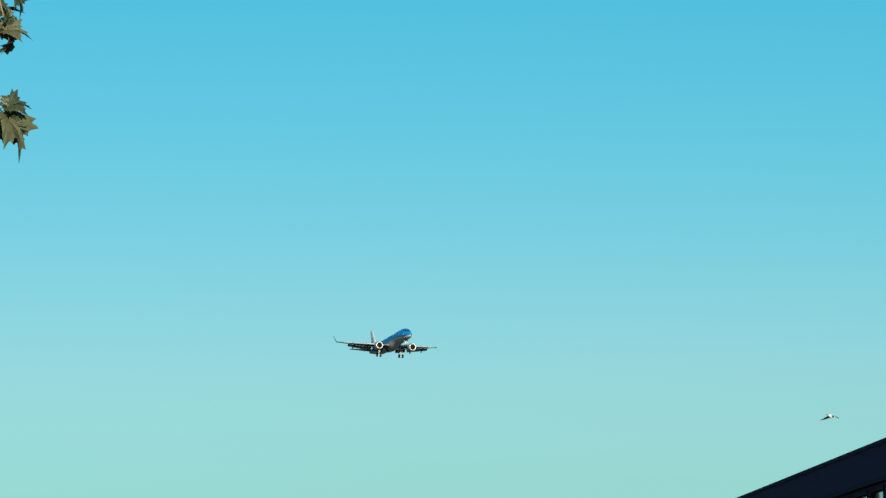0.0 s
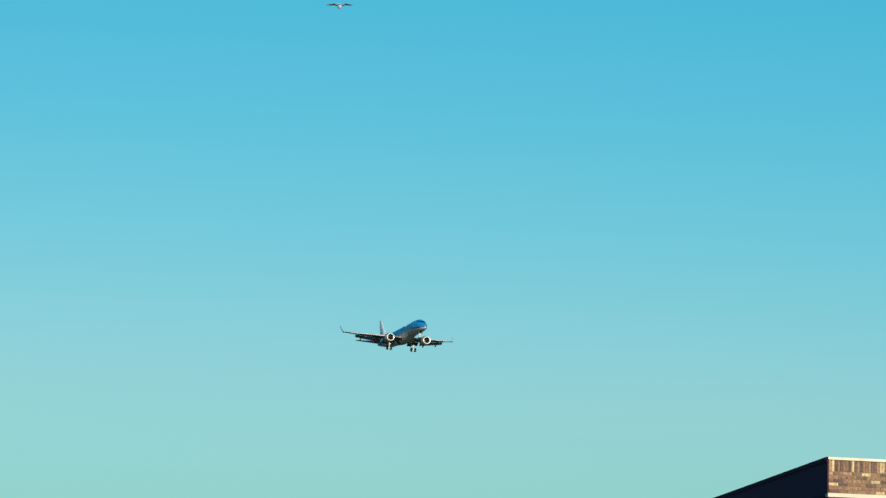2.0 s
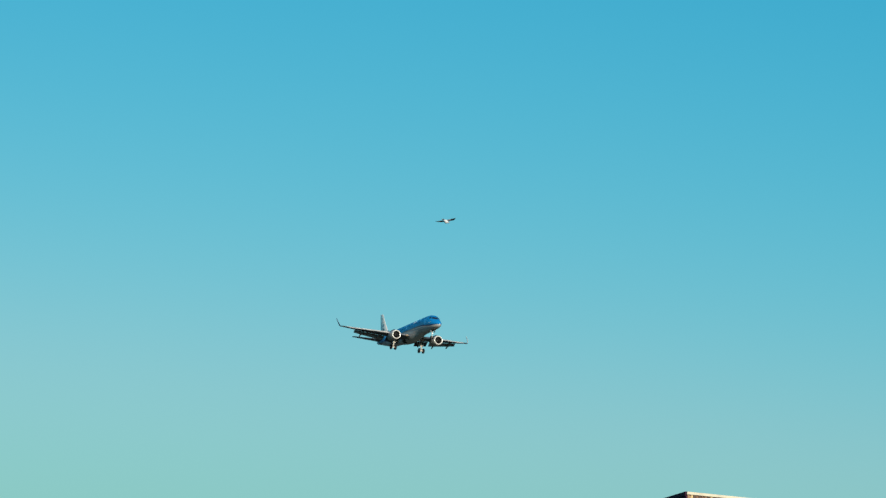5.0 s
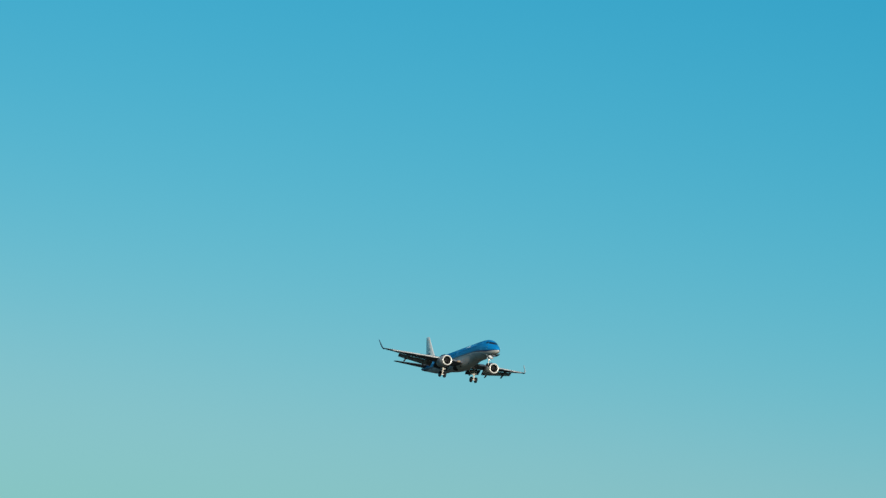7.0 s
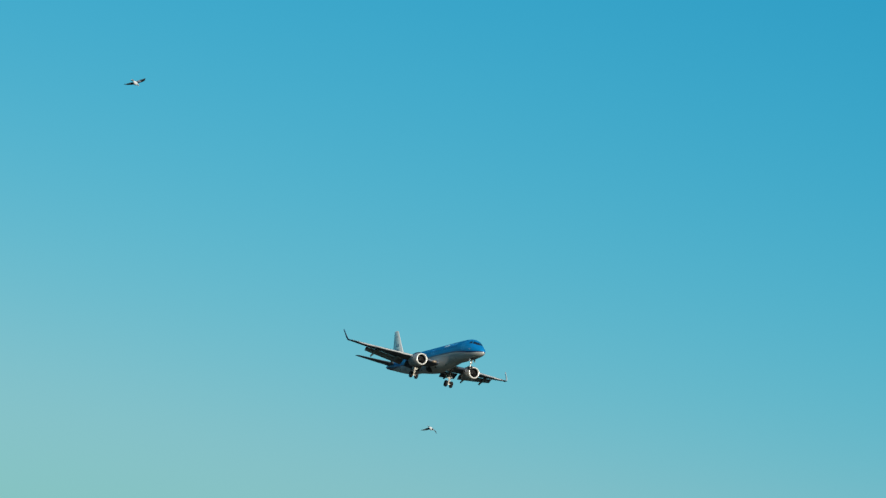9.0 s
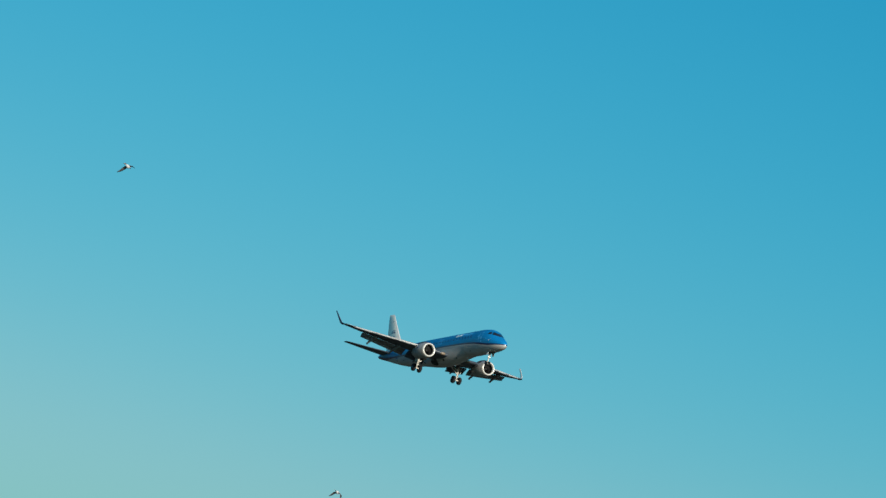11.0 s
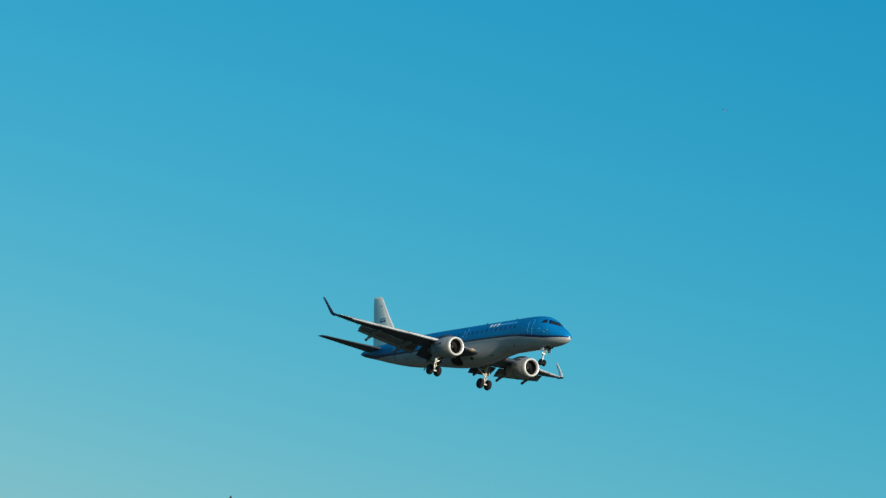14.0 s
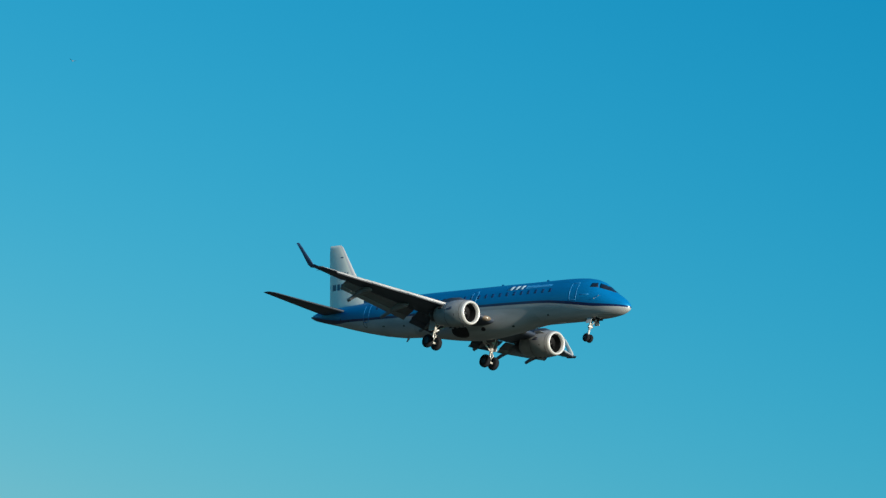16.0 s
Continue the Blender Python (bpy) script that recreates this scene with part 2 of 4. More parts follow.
def build_fuselage(plane):
    bm = bmesh.new()
    fine = []
    for a, b in zip(STATIONS[:-1], STATIONS[1:]):
        k = max(1, int((b[0] - a[0]) / 0.5)) if b[0] - a[0] > 0.9 else 1
        fine += [a[0] + (b[0] - a[0]) * i / k for i in range(k)]
    fine.append(STATIONS[-1][0])
    rings = []
    nu, nl = 11, 11
    for s in fine:
        t1, t2 = angle_of(s, band_top(s)), angle_of(s, band_top(s) - float(np.interp(s, [0, 3, 8, 31, 35, 36.2], [0.12, 0.22, 0.20, 0.18, 0.36, 0.2])))
        half = [math.pi / 2 + (t1 - math.pi / 2) * i / nu for i in range(nu + 1)]
        half += [t2 + (-math.pi / 2 - t2) * i / nl for i in range(nl + 1)]
        r = [skin(s, th, 0, -1) for th in half] + [skin(s, th, 0, 1) for th in half[-2:0:-1]]
        rings.append(r)
    n = len(rings[0])

    def mi(i, j):
        q = j if j < n / 2 else n - 1 - j
        return 0 if q < nu else (1 if q == nu else 2)

    loft(bm, rings, mi=mi)
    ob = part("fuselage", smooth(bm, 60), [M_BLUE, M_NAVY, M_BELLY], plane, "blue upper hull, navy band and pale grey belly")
    # wing-to-body fairing, faired into the round of the hull
    bm = bmesh.new()
    loft(bm, [[skin(8.4 + 14.8 * i / 32, radians(-14 - 152 * k / 28), bulge(8.4 + 14.8 * i / 32, -14 - 152 * k / 28), -1) for k in range(29)] for i in range(33)])
    part("belly_fairing", smooth(bm, 50), M_BELLY, plane, "pale grey bulging fairing under the hull")


def patch(corners, side, off, nu=3, nv=3):
    """A piece laid on the fuselage skin between four (station, height) corners, with thickness."""
    bm = bmesh.new()
    grid = []
    for i in range(nu + 1):
        row = []
        for j in range(nv + 1):
            u, v = i / nu, j / nv
            q = [corners[0][k] * (1 - u) * (1 - v) + corners[1][k] * u * (1 - v) + corners[2][k] * u * v + corners[3][k] * (1 - u) * v for k in (0, 1)]
            th = angle_of(*q)
            row.append((bm.verts.new(skin(q[0], th, off, side)), bm.verts.new(skin(q[0], th, off - 0.03, side))))
        grid.append(row)
    for i in range(nu):
        for j in range(nv):
            bm.faces.new([grid[a][b][0] for a, b in ((i, j), (i + 1, j), (i + 1, j + 1), (i, j + 1))])
    rim = [(i, 0) for i in range(nu)] + [(nu, j) for j in range(nv)] + [(i, nv) for i in range(nu, 0, -1)] + [(0, j) for j in range(nv, 0, -1)]
    for (a, b), (c, d) in zip(rim, rim[1:] + rim[:1]):
        bm.faces.new((grid[a][b][0], grid[c][d][0], grid[c][d][1], grid[a][b][1]))
    return smooth(bm, 50)


def door_outline(plane, s0, s1, z0, z1, side, name):
    bm = bmesh.new()
    d = 0.04
    for c in (((s0, z0), (s0 + d, z0), (s0 + d, z1), (s0, z1)), ((s1 - d, z0), (s1, z0), (s1, z1), (s1 - d, z1)),
              ((s0, z1 - d), (s1, z1 - d), (s1, z1), (s0, z1)), ((s0, z0), (s1, z0), (s1, z0 + d), (s0, z0 + d))):
        other = patch(c, side, 0.012, 1 if c[1][0] - c[0][0] < 0.1 else 3, 6 if c[1][0] - c[0][0] < 0.1 else 1)
        me = bpy.data.meshes.new("strip")
        other.to_mesh(me)
        other.free()
        bm.from_mesh(me)
        bpy.data.meshes.remove(me)
    part(name, bm, M_OUTLINE, plane, "thin pale outline of a cabin door")


def build_windows(plane):
    for side in (-1, 1):
        s = 7.27
        while s < 27.6:
            if not 4.3 < s < 6.0 and not 28.3 < s < 29.3:
                part("cabin_window", patch(((s, 0.66), (s + 0.24, 0.66), (s + 0.24, 0.98), (s, 0.98)), side, 0.008, 1, 2), M_CABIN, plane)
            s += 0.785
        # cockpit panes: front and side
        part("cockpit_window", patch(((1.52, 0.55), (2.58, 0.78), (2.88, 1.24), (2.14, 1.03)), side, 0.012, 4, 3), M_GLASS, plane, "black cockpit side pane")
        part("cockpit_window", patch(((2.72, 0.84), (3.38, 0.84), (3.42, 1.20), (3.02, 1.26)), side, 0.012, 4, 3), M_GLASS, plane, "black cockpit quarter pane")
        door_outline(plane, 4.48, 5.20, -0.16, 1.26, side, "service_door" if side < 0 else "cabin_door")
        door_outline(plane, 15.45, 16.05, 0.38, 1.30, side, "overwing_exit")
        door_outline(plane, 27.9, 28.6, -0.25, 1.2, side, "rear_door")
        # airline lettering kept as plain bars
        bars = [(0.52, 0.40)] * 3 + [(w, h) for w, h in zip((0.26, 0.12, 0.18, 0.24, 0.24, 0.26, 0.24, 0.24, 0.24, 0.18), (0.34, 0.26, 0.32, 0.26, 0.34, 0.24, 0.26, 0.26, 0.24, 0.24))]
        s = 12.3 if side < 0 else 7.5
        for k, (w, h) in enumerate(bars):
            a = s - w if side < 0 else s
            lean = -0.12 if side < 0 else 0.12
            part("lettering_bar", patch(((a, 1.15), (a + w, 1.15), (a + w + lean, 1.15 + h * 0.85), (a + lean, 1.15 + h * 0.85)), side, 0.008, 1, 2), M_LETTER if k < 3 else M_OUTLINE, plane)
            s += (-1 if side < 0 else 1) * (w + (0.07 if k != 2 else 0.16))
        # round service hatch under the rear door
        for s0, z0, r0 in ((28.5, -0.36, 0.24),):
            ring = [(s0 + r0 * math.cos(q * math.pi / 9), z0 + r0 * math.sin(q * math.pi / 9)) for q in range(18)]
            bm = bmesh.new()
            loft(bm, [[skin(s0 + (u - s0) * f, angle_of(s0 + (u - s0) * f, z0 + (v - z0) * f), o, side) for u, v in ring] for f, o in ((1, -0.02), (1, 0.008), (0.82, 0.008), (0.82, -0.02))], cap=False)
            part("service_hatch", smooth(bm, 40), M_DARK, plane, "dark ring of a round service hatch")
    # windscreen over the nose
    bm = bmesh.new()
    rows = []
    for s in (1.62, 1.86, 2.12, 2.38):
        a0 = angle_of(s, float(np.interp(s, [1.62, 2.38], [0.54, 1.0])))
        rows.append([skin(s, a0 + (math.pi - 2 * a0) * j / 12, 0.012, 1) for j in range(13)])
    loft(bm, rows, cap=False, closed=False)
    part("windscreen", smooth(bm), M_GLASS, plane, "black wraparound windscreen")


def airfoil(chord, thick, n=12):
    """Points (back, up) round a wing section, from the trailing edge over the top and back below."""
    up, lo = [], []
    for i in range(n + 1):
        c = 0.5 * (1 - math.cos(math.pi * i / n))
        y = 5 * thick * (0.2969 * math.sqrt(c) - 0.126 * c - 0.3516 * c ** 2 + 0.2843 * c ** 3 - 0.1015 * c ** 4)
        up.append((c * chord, y * chord * 1.15))
        lo.append((c * chord, -y * chord * 0.85))
    return up[::-1] + lo[1:]


def wing_z(y):
    d = max(0, y - 1.5)
    return -1.15 + 0.088 * d + 0.0022 * d * d


def wing_le(y):
    return 12.72 + (max(y, 2.7) - 1.5) * 0.485 + max(0, y - 5) * 0.045 + max(0, y - 8) * 0.105


def wing_te(y):
    return float(np.interp(y, [0, 1.5, 4.8, 14.0], [18.5, 18.55, 18.8, 20.68]))


def surface(bm, secs, side, lip=0, two=False, first=0):
    """A lofted wing: sections (s leading, s trailing, y, z, cant, thickness)."""
    rings = []
    for s0, s1, y, z, cant, th in secs:
        c, sn = math.cos(radians(cant)), math.sin(radians(cant))
        rings.append([(SW - s0 - a, side * (y - b * sn), z + b * c) for a, b in airfoil(s1 - s0, th)])
    return loft(bm, rings, mi=(lambda i, j: 1 if lip <= j < 12 and i >= first else (2 if two and j < lip else 0)) if lip else None)


def build_wing(plane, side):
    secs = [(wing_le(y), wing_te(y) - (0.12 if y < 11.2 else 0.0), y, wing_z(y), 4, t) for y, t in ((0.8, 0.13), (1.5, 0.13), (3.2, 0.125), (4.8, 0.115), (7.0, 0.11), (11.15, 0.104), (11.25, 0.104), (12.5, 0.10), (13.6, 0.095))]
    tipsecs = [secs[-1]]
    for s0, s1, y, z, cant in ((19.93, 20.76, 13.85, 0.22, 22), (20.28, 20.90, 14.06, 0.40, 48), (20.50, 21.08, 14.20, 0.72, 70), (20.98, 21.45, 14.28, 1.2, 78), (21.5, 21.9, 14.34, 1.72, 80), (21.94, 22.27, 14.38, 2.12, 80)):
        tipsecs.append((s0, s1, y, z, cant, 0.085))
    label = "swept wing in shade-darkened grey with an upturned winglet"
    # the inboard edge carries no painted highlight
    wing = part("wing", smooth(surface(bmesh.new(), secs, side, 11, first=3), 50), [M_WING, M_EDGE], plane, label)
    part("winglet", smooth(surface(bmesh.new(), tipsecs, side, 11, True), 50), [M_WINGLET, M_LIP, M_WHITE], wing, "upturned winglet, dark blue outside and white inside")
    bm = bmesh.new()
    tube(bm, [(SW - wing_le(13.62) + 0.03, side * 13.62, wing_z(13.62)), (SW - 19.90, side * 13.86, 0.22), (SW - 20.24, side * 14.04, 0.38)], [0.05, 0.06, 0.03], 8)
    part("wingtip_light", smooth(bm), M_GLASS, wing, "dark glass wingtip light")
    # landing light behind dark glass in the wing root
    bm = bmesh.new()
    loft(bm, [[(SW - wing_le(1.5) - 0.30 + 0.46 * c * math.cos(a), side * (1.92 + 0.42 * h), wing_z(1.9) + 0.22 * c * math.sin(a)) for a in [2 * math.pi * k / 14 for k in range(14)]]
              for h, c in ((-1, 0.15), (-0.75, 0.66), (-0.3, 0.95), (0.3, 0.95), (0.75, 0.66), (1, 0.15))])
    part("landing_light", smooth(bm, 60), M_LENS, wing, "brownish glass landing light")
    # drooped leading-edge slats
    for y0, y1 in ((5.5, 8.0), (8.03, 10.4), (10.43, 12.75)):
        bm = bmesh.new()
        rings = []
        for k in range(3):
            y = y0 + (y1 - y0) * k / 2
            ch = 0.50 + 0.09 * max(0, 6 - y * 0.5) * 0.4
            z, s = wing_z(y) - 0.15, wing_le(y) - 0.19
            prof = [(0.0, -0.08), (0.03, 0.02), (0.085, 0.078), (0.14, 0.12), (0.36 * ch / 0.5, 0.22), (ch, 0.27), (0.40 * ch / 0.5, 0.16), (0.2, 0.04), (0.1, -0.08)]
            rings.append([(SW - s - a, side * y, z + b) for a, b in prof])
        # pale front faces carry the sun's line in their colour, dark faces the shade
        loft(bm, rings, mi=lambda i, j: 1 if j in (1, 2) else 0)
        part("slat", smooth(bm, 50), [M_SLAT, M_EDGE], wing, "lowered leading-edge slat with its sunlit line painted on the nose")
    # flaps lowered behind the trailing edge
    for y0, y1 in ((1.75, 4.55), (5.0, 11.1)):
        bm = bmesh.new()
        rings = []
        for k in range(4):
            y = y0 + (y1 - y0) * k / 3
            ch = float(np.interp(y, [1.5, 4.8, 11.1], [1.35, 1.25, 0.85]))
            ca, sa = math.cos(radians(33)), math.sin(radians(33))
            s, z = wing_te(y) - 0.42, wing_z(y) - 0.09
            rings.append([(SW - (s + a * ca + b * sa), side * y, z - a * sa + b * ca) for a, b in airfoil(ch * 0.72, 0.16, 6)])
        loft(bm, rings)
        # inboard flap near-black: shade by the wing root put into its colour
        flap = part("flap", smooth(bm, 50), M_FLAP if y0 > 4 else M_WING, wing, "grey flap lowered for landing")
        bm = bmesh.new()
        rings = []
        for k in range(4):
            y = y0 + 0.04 + (y1 - y0 - 0.08) * k / 3
            ch = float(np.interp(y, [1.5, 4.8, 11.1], [1.35, 1.25, 0.85]))
            s, z = wing_te(y) - 0.50 + ch * 0.72 * ca, wing_z(y) - 0.09 - ch * 0.72 * sa
            cb, sb = math.cos(radians(42)), math.sin(radians(42))
            rings.append([(SW - (s + a * cb + b * sb), side * y, z - a * sb + b * cb) for a, b in airfoil(ch * 0.34, 0.16, 5)])
        loft(bm, rings)
        # outboard, the paler colour stands for the lit underside
        part("aft_flap", smooth(bm, 50), M_AFTFLAP if y0 > 4 else M_WING, flap, "aft flap segment, outboard in a paler, sunlit tone")
    # flap track fairings
    for y, ln in ((2.9, 2.6), (6.3, 3.0), (9.6, 2.6)):
        bm = bmesh.new()
        s0, z0 = wing_te(y) - 1.5, wing_z(y) - 0.14
        pts, rad = [], []
        for k in range(9):
            u = k / 8
            pts.append((SW - s0 - ln * u, side * y, z0 - 0.10 - (0.75 * max(0, u - 0.3) ** 1.2 * ln * 0.55)))
            rad.append(0.03 + 0.22 * math.sin(math.pi * min(0.88, u ** 0.65)) ** 0.75)
        tube(bm, pts, rad, 10)
        part("flap_track_fairing", smooth(bm, 50), M_AFTFLAP, wing, "grey rounded flap fairing")
    # aileron hinge line and static wicks
    for y in (11.2, 12.2, 13.2):
        part("static_wick", tube(bmesh.new(), [(SW - wing_te(y), side * y, wing_z(y)), (SW - wing_te(y) - 0.25, side * y, wing_z(y) - 0.02)], 0.012, 5), M_DARK, wing)


def build_engine(plane, side):
    c = Vector((SW - 12.25, side * 4.6, -1.46))
    cowl = part("engine_nacelle", smooth(spin(bmesh.new(), [(-0.16, 0.93), (-0.5, 1.0), (-1.1, 1.05), (-1.8, 1.04), (-2.5, 0.97), (-3.1, 0.86), (-3.45, 0.78), (-3.4, 0.74), (-2.9, 0.76)], c), 60), M_NACELLE, plane, "pale grey round engine cowling")
    part("inlet_lip", smooth(spin(bmesh.new(), [(-0.16, 0.93), (-0.06, 0.90), (0.0, 0.85), (0.01, 0.82), (-0.02, 0.775), (-0.10, 0.735), (-0.30, 0.71)], c), 80), M_LIP, cowl, "bright polished intake lip")
    part("inlet_duct", smooth(spin(bmesh.new(), [(-0.30, 0.71), (-0.7, 0.70), (-1.05, 0.69)], c), 80), M_FAN, cowl, "dark intake duct")
    bm = bmesh.new()
    spin(bm, [(-1.05, 0.69), (-1.04, 0.22)], c)
    for k in range(24):
        a = 2 * math.pi * k / 24
        u, t = Vector((0, math.cos(a), math.sin(a))), Vector((0, -math.sin(a), math.cos(a)))
        o = c + Vector((-0.92, 0, 0))
        vs = [bm.verts.new(o + u * r + t * w + Vector((x, 0, 0))) for r, w, x in ((0.2, -0.03, 0.08), (0.66, -0.08, 0.10), (0.66, 0.08, -0.08), (0.2, 0.03, -0.08))]
        bm.faces.new(vs)
    part("fan", bm, M_FAN, cowl, "dark fan with narrow blades")
    part("spinner", smooth(spin(bmesh.new(), [(-1.02, 0.23), (-0.85, 0.17), (-0.70, 0.09), (-0.64, 0.012)], c, n=16, cap=True), 60), M_DARK, cowl)
    part("core_nozzle", smooth(spin(bmesh.new(), [(-2.6, 0.62), (-3.3, 0.58), (-4.0, 0.46), (-4.3, 0.40), (-4.28, 0.36), (-3.8, 0.36)], c), 60), M_DARK, cowl, "dark hot exhaust nozzle")
    part("exhaust_cone", smooth(spin(bmesh.new(), [(-3.7, 0.28), (-4.3, 0.22), (-4.9, 0.03)], c, n=16, cap=True), 60), M_DARK, cowl)
    bm = bmesh.new()
    rings = []
    for dx, w, z0, z1 in ((-0.9, 0.05, 0.75, 1.05), (-1.5, 0.20, 0.7, 1.22), (-2.4, 0.24, 0.6, 1.25), (-3.6, 0.22, 0.3, 1.1), (-4.8, 0.16, 0.35, 1.0), (-5.6, 0.04, 0.6, 0.9)):
        rings.append([c + Vector((dx, y, z)) for y, z in ((-w, z0), (w, z0), (w, z1), (0, z1 + w * 0.4), (-w, z1))])
    loft(bm, rings)
    part("engine_pylon", smooth(bm, 50), M_WING, plane, "shade-darkened grey pylon between wing and engine")
    for dx, r in ((-0.42, 0.992), (-1.95, 1.035)):
        part("cowl_seam", smooth(spin(bmesh.new(), [(dx + 0.012, r - 0.02), (dx + 0.012, r + 0.004), (dx - 0.012, r + 0.004), (dx - 0.012, r - 0.02)], c), 30), M_DARK, cowl)
    for ang, dx, ln in ((200, -0.9, 0.3), (345, -1.2, 0.35), (25, -2.3, 0.4), (160, -2.4, 0.4)):
        u = Vector((0, math.cos(radians(ang)), math.sin(radians(ang))))
        v = Vector((0, -u.z, u.y))
        bm = bmesh.new()
        loft(bm, [[c + Vector((dx - q * ln, 0, 0)) + u * (r + 0.005) + v * w for w, r in ((-0.08, 1.03), (0.08, 1.03), (0.08, 0.9), (-0.08, 0.9))] for q in (0, 1)])
        part("cowl_vent", bm, M_BAY, cowl)
    # latches along the lower split line of the cowl
    for q in range(4):
        part("cowl_latch", box(bmesh.new(), c + Vector((-0.75 - 0.5 * q, -0.05, -1.075)), c + Vector((-0.55 - 0.5 * q, 0.05, -1.0)), 0.01), M_DARK, cowl)
    # strake and small markings on the cowl
    bm = bmesh.new()
    a = radians(40)
    for o in (-side,):
        u = Vector((0, o * math.cos(a), math.sin(a)))
        loft(bm, [[c + Vector((x, 0, 0)) + u * r + Vector((0, 0, q)) for q in (-0.012, 0.012)] + [c + Vector((x, 0, 0)) + u * (r - 0.3) + Vector((0, 0, q)) for q in (0.012, -0.012)] for x, r in ((-0.7, 1.02), (-1.1, 1.24), (-1.7, 1.26))])
    part("nacelle_strake", bm, M_NACELLE, cowl)
    for k, z in enumerate((0.1, 0.22)):
        for sgn in (1, -1):
            y = sgn * math.sqrt(1.055 ** 2 - z * z)
            part("marking_bar", box(bmesh.new(), c + Vector((-1.75 + 0.2 * k, y - 0.012, z)), c + Vector((-1.2, y + 0.012, z + 0.06))), M_NAVY, cowl)


FIN = [(1.2, 28.6, 34.2, 0.10), (1.7, 29.2, 34.27, 0.10), (3.0, 30.6, 34.55, 0.10), (4.5, 31.97, 34.88, 0.10), (6.0, 33.23, 35.25, 0.095), (6.64, 33.76, 35.34, 0.09), (6.84, 34.08, 35.36, 0.05)]


def fin_half(s, z):
    """Half the fin's thickness at a station and a height."""
    f = np.array(FIN)
    s0, s1, th = (float(np.interp(z, f[:, 0], f[:, k])) for k in (1, 2, 3))
    c = max(0, min(1, (s - s0) / (s1 - s0)))
    return 4.5 * th * (s1 - s0) * (0.2969 * math.sqrt(c) - 0.126 * c - 0.3516 * c ** 2 + 0.2843 * c ** 3 - 0.1015 * c ** 4)


def build_tail(plane):
    bm = bmesh.new()
    rings = []
    for z, s0, s1, th in FIN:
        cs = [0.5 * (1 - math.cos(math.pi * k / 9)) for k in range(10)]
        pts = [(s0 + c * (s1 - s0), 1) for c in cs[::-1]] + [(s0 + c * (s1 - s0), -1) for c in cs[1:]]
        rings.append([(SW - s, o * fin_half(s, z), z) for s, o in pts])
    loft(bm, rings, mi=lambda i, j: 1 if 7 <= j < 11 else 0)
    fin = part("tail_fin", smooth(bm, 50), [M_WHITE, M_LIP], plane, "tall white tail fin with a metal leading edge")
    bm = bmesh.new()
    loft(bm, [[(SW - s, y, z) for y, z in ((-w, 1.3), (-w * 0.5, zt), (w * 0.5, zt), (w, 1.3))] for s, w, zt in ((26.0, 0.03, 1.69), (27.6, 0.12, 1.95), (29.0, 0.2, 2.35), (30.2, 0.24, 2.75))])
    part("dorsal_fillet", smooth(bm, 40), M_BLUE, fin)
    # airline emblem and flag as plain bars
    for side in (-1, 1):
        for s, w, z, h in ((32.2, 0.5, 3.0, 0.52), (32.84, 0.26, 3.0, 0.52), (33.24, 0.36, 3.0, 0.52), (33.74, 0.46, 3.0, 0.52), (32.4, 1.05, 4.0, 0.2), (32.5, 0.18, 4.27, 0.16), (32.84, 0.18, 4.3, 0.18), (33.18, 0.18, 4.27, 0.16), (33.45, 0.3, 5.72, 0.09)):
            bm = bmesh.new()
            loft(bm, [[(SW - q, side * (fin_half(q, zz) + o), zz) for q, zz in ((s, z), (s + w, z), (s + w + 0.2 * h, z + h), (s + 0.2 * h, z + h))] for o in (-0.02, 0.008)])
            part("emblem_bar", bm, M_NAVY, fin)
    for side in (-1, 1):
        secs = [(31.2, 34.5, 0.3, 0.92, 4, 0.10), (31.6, 34.6, 1.0, 0.98, 4, 0.10), (33.1, 35.1, 3.5, 1.20, 4, 0.095), (34.35, 35.5, 5.7, 1.40, 4, 0.09), (34.75, 35.55, 6.02, 1.43, 4, 0.06)]
        part("tailplane", smooth(surface(bmesh.new(), secs, side, 11), 50), [M_WING, M_SLAT], plane, "shade-darkened grey swept tailplane")
    bm = bmesh.new()
    spin(bm, [(-19.2, 0.09), (-19.28, 0.08), (-19.1, 0.07)], (0, 0, 0.94), n=12)
    part("tail_exhaust", bm, M_DARK, plane)


def wheel(leg, x, y, z, r, w):
    bm = bmesh.new()
    spin(bm, [(-w * 0.5, r * 0.58), (-w * 0.5, r * 0.80), (-w * 0.42, r * 0.93), (-w * 0.22, r), (w * 0.22, r), (w * 0.42, r * 0.93), (w * 0.5, r * 0.80), (w * 0.5, r * 0.58)], (x, y, z), "y", 28)
    tyre = part("tyre", smooth(bm, 60), M_TYRE, leg, "black rubber tyre")
    bm = bmesh.new()
    spin(bm, [(-w * 0.40, 0.03), (-w * 0.36, r * 0.3), (-w * 0.48, r * 0.58), (w * 0.48, r * 0.58), (w * 0.36, r * 0.3), (w * 0.40, 0.03)], (x, y, z), "y", 20, True)
    part("rim", smooth(bm, 40), M_RIM, leg, "dark metal wheel rim")


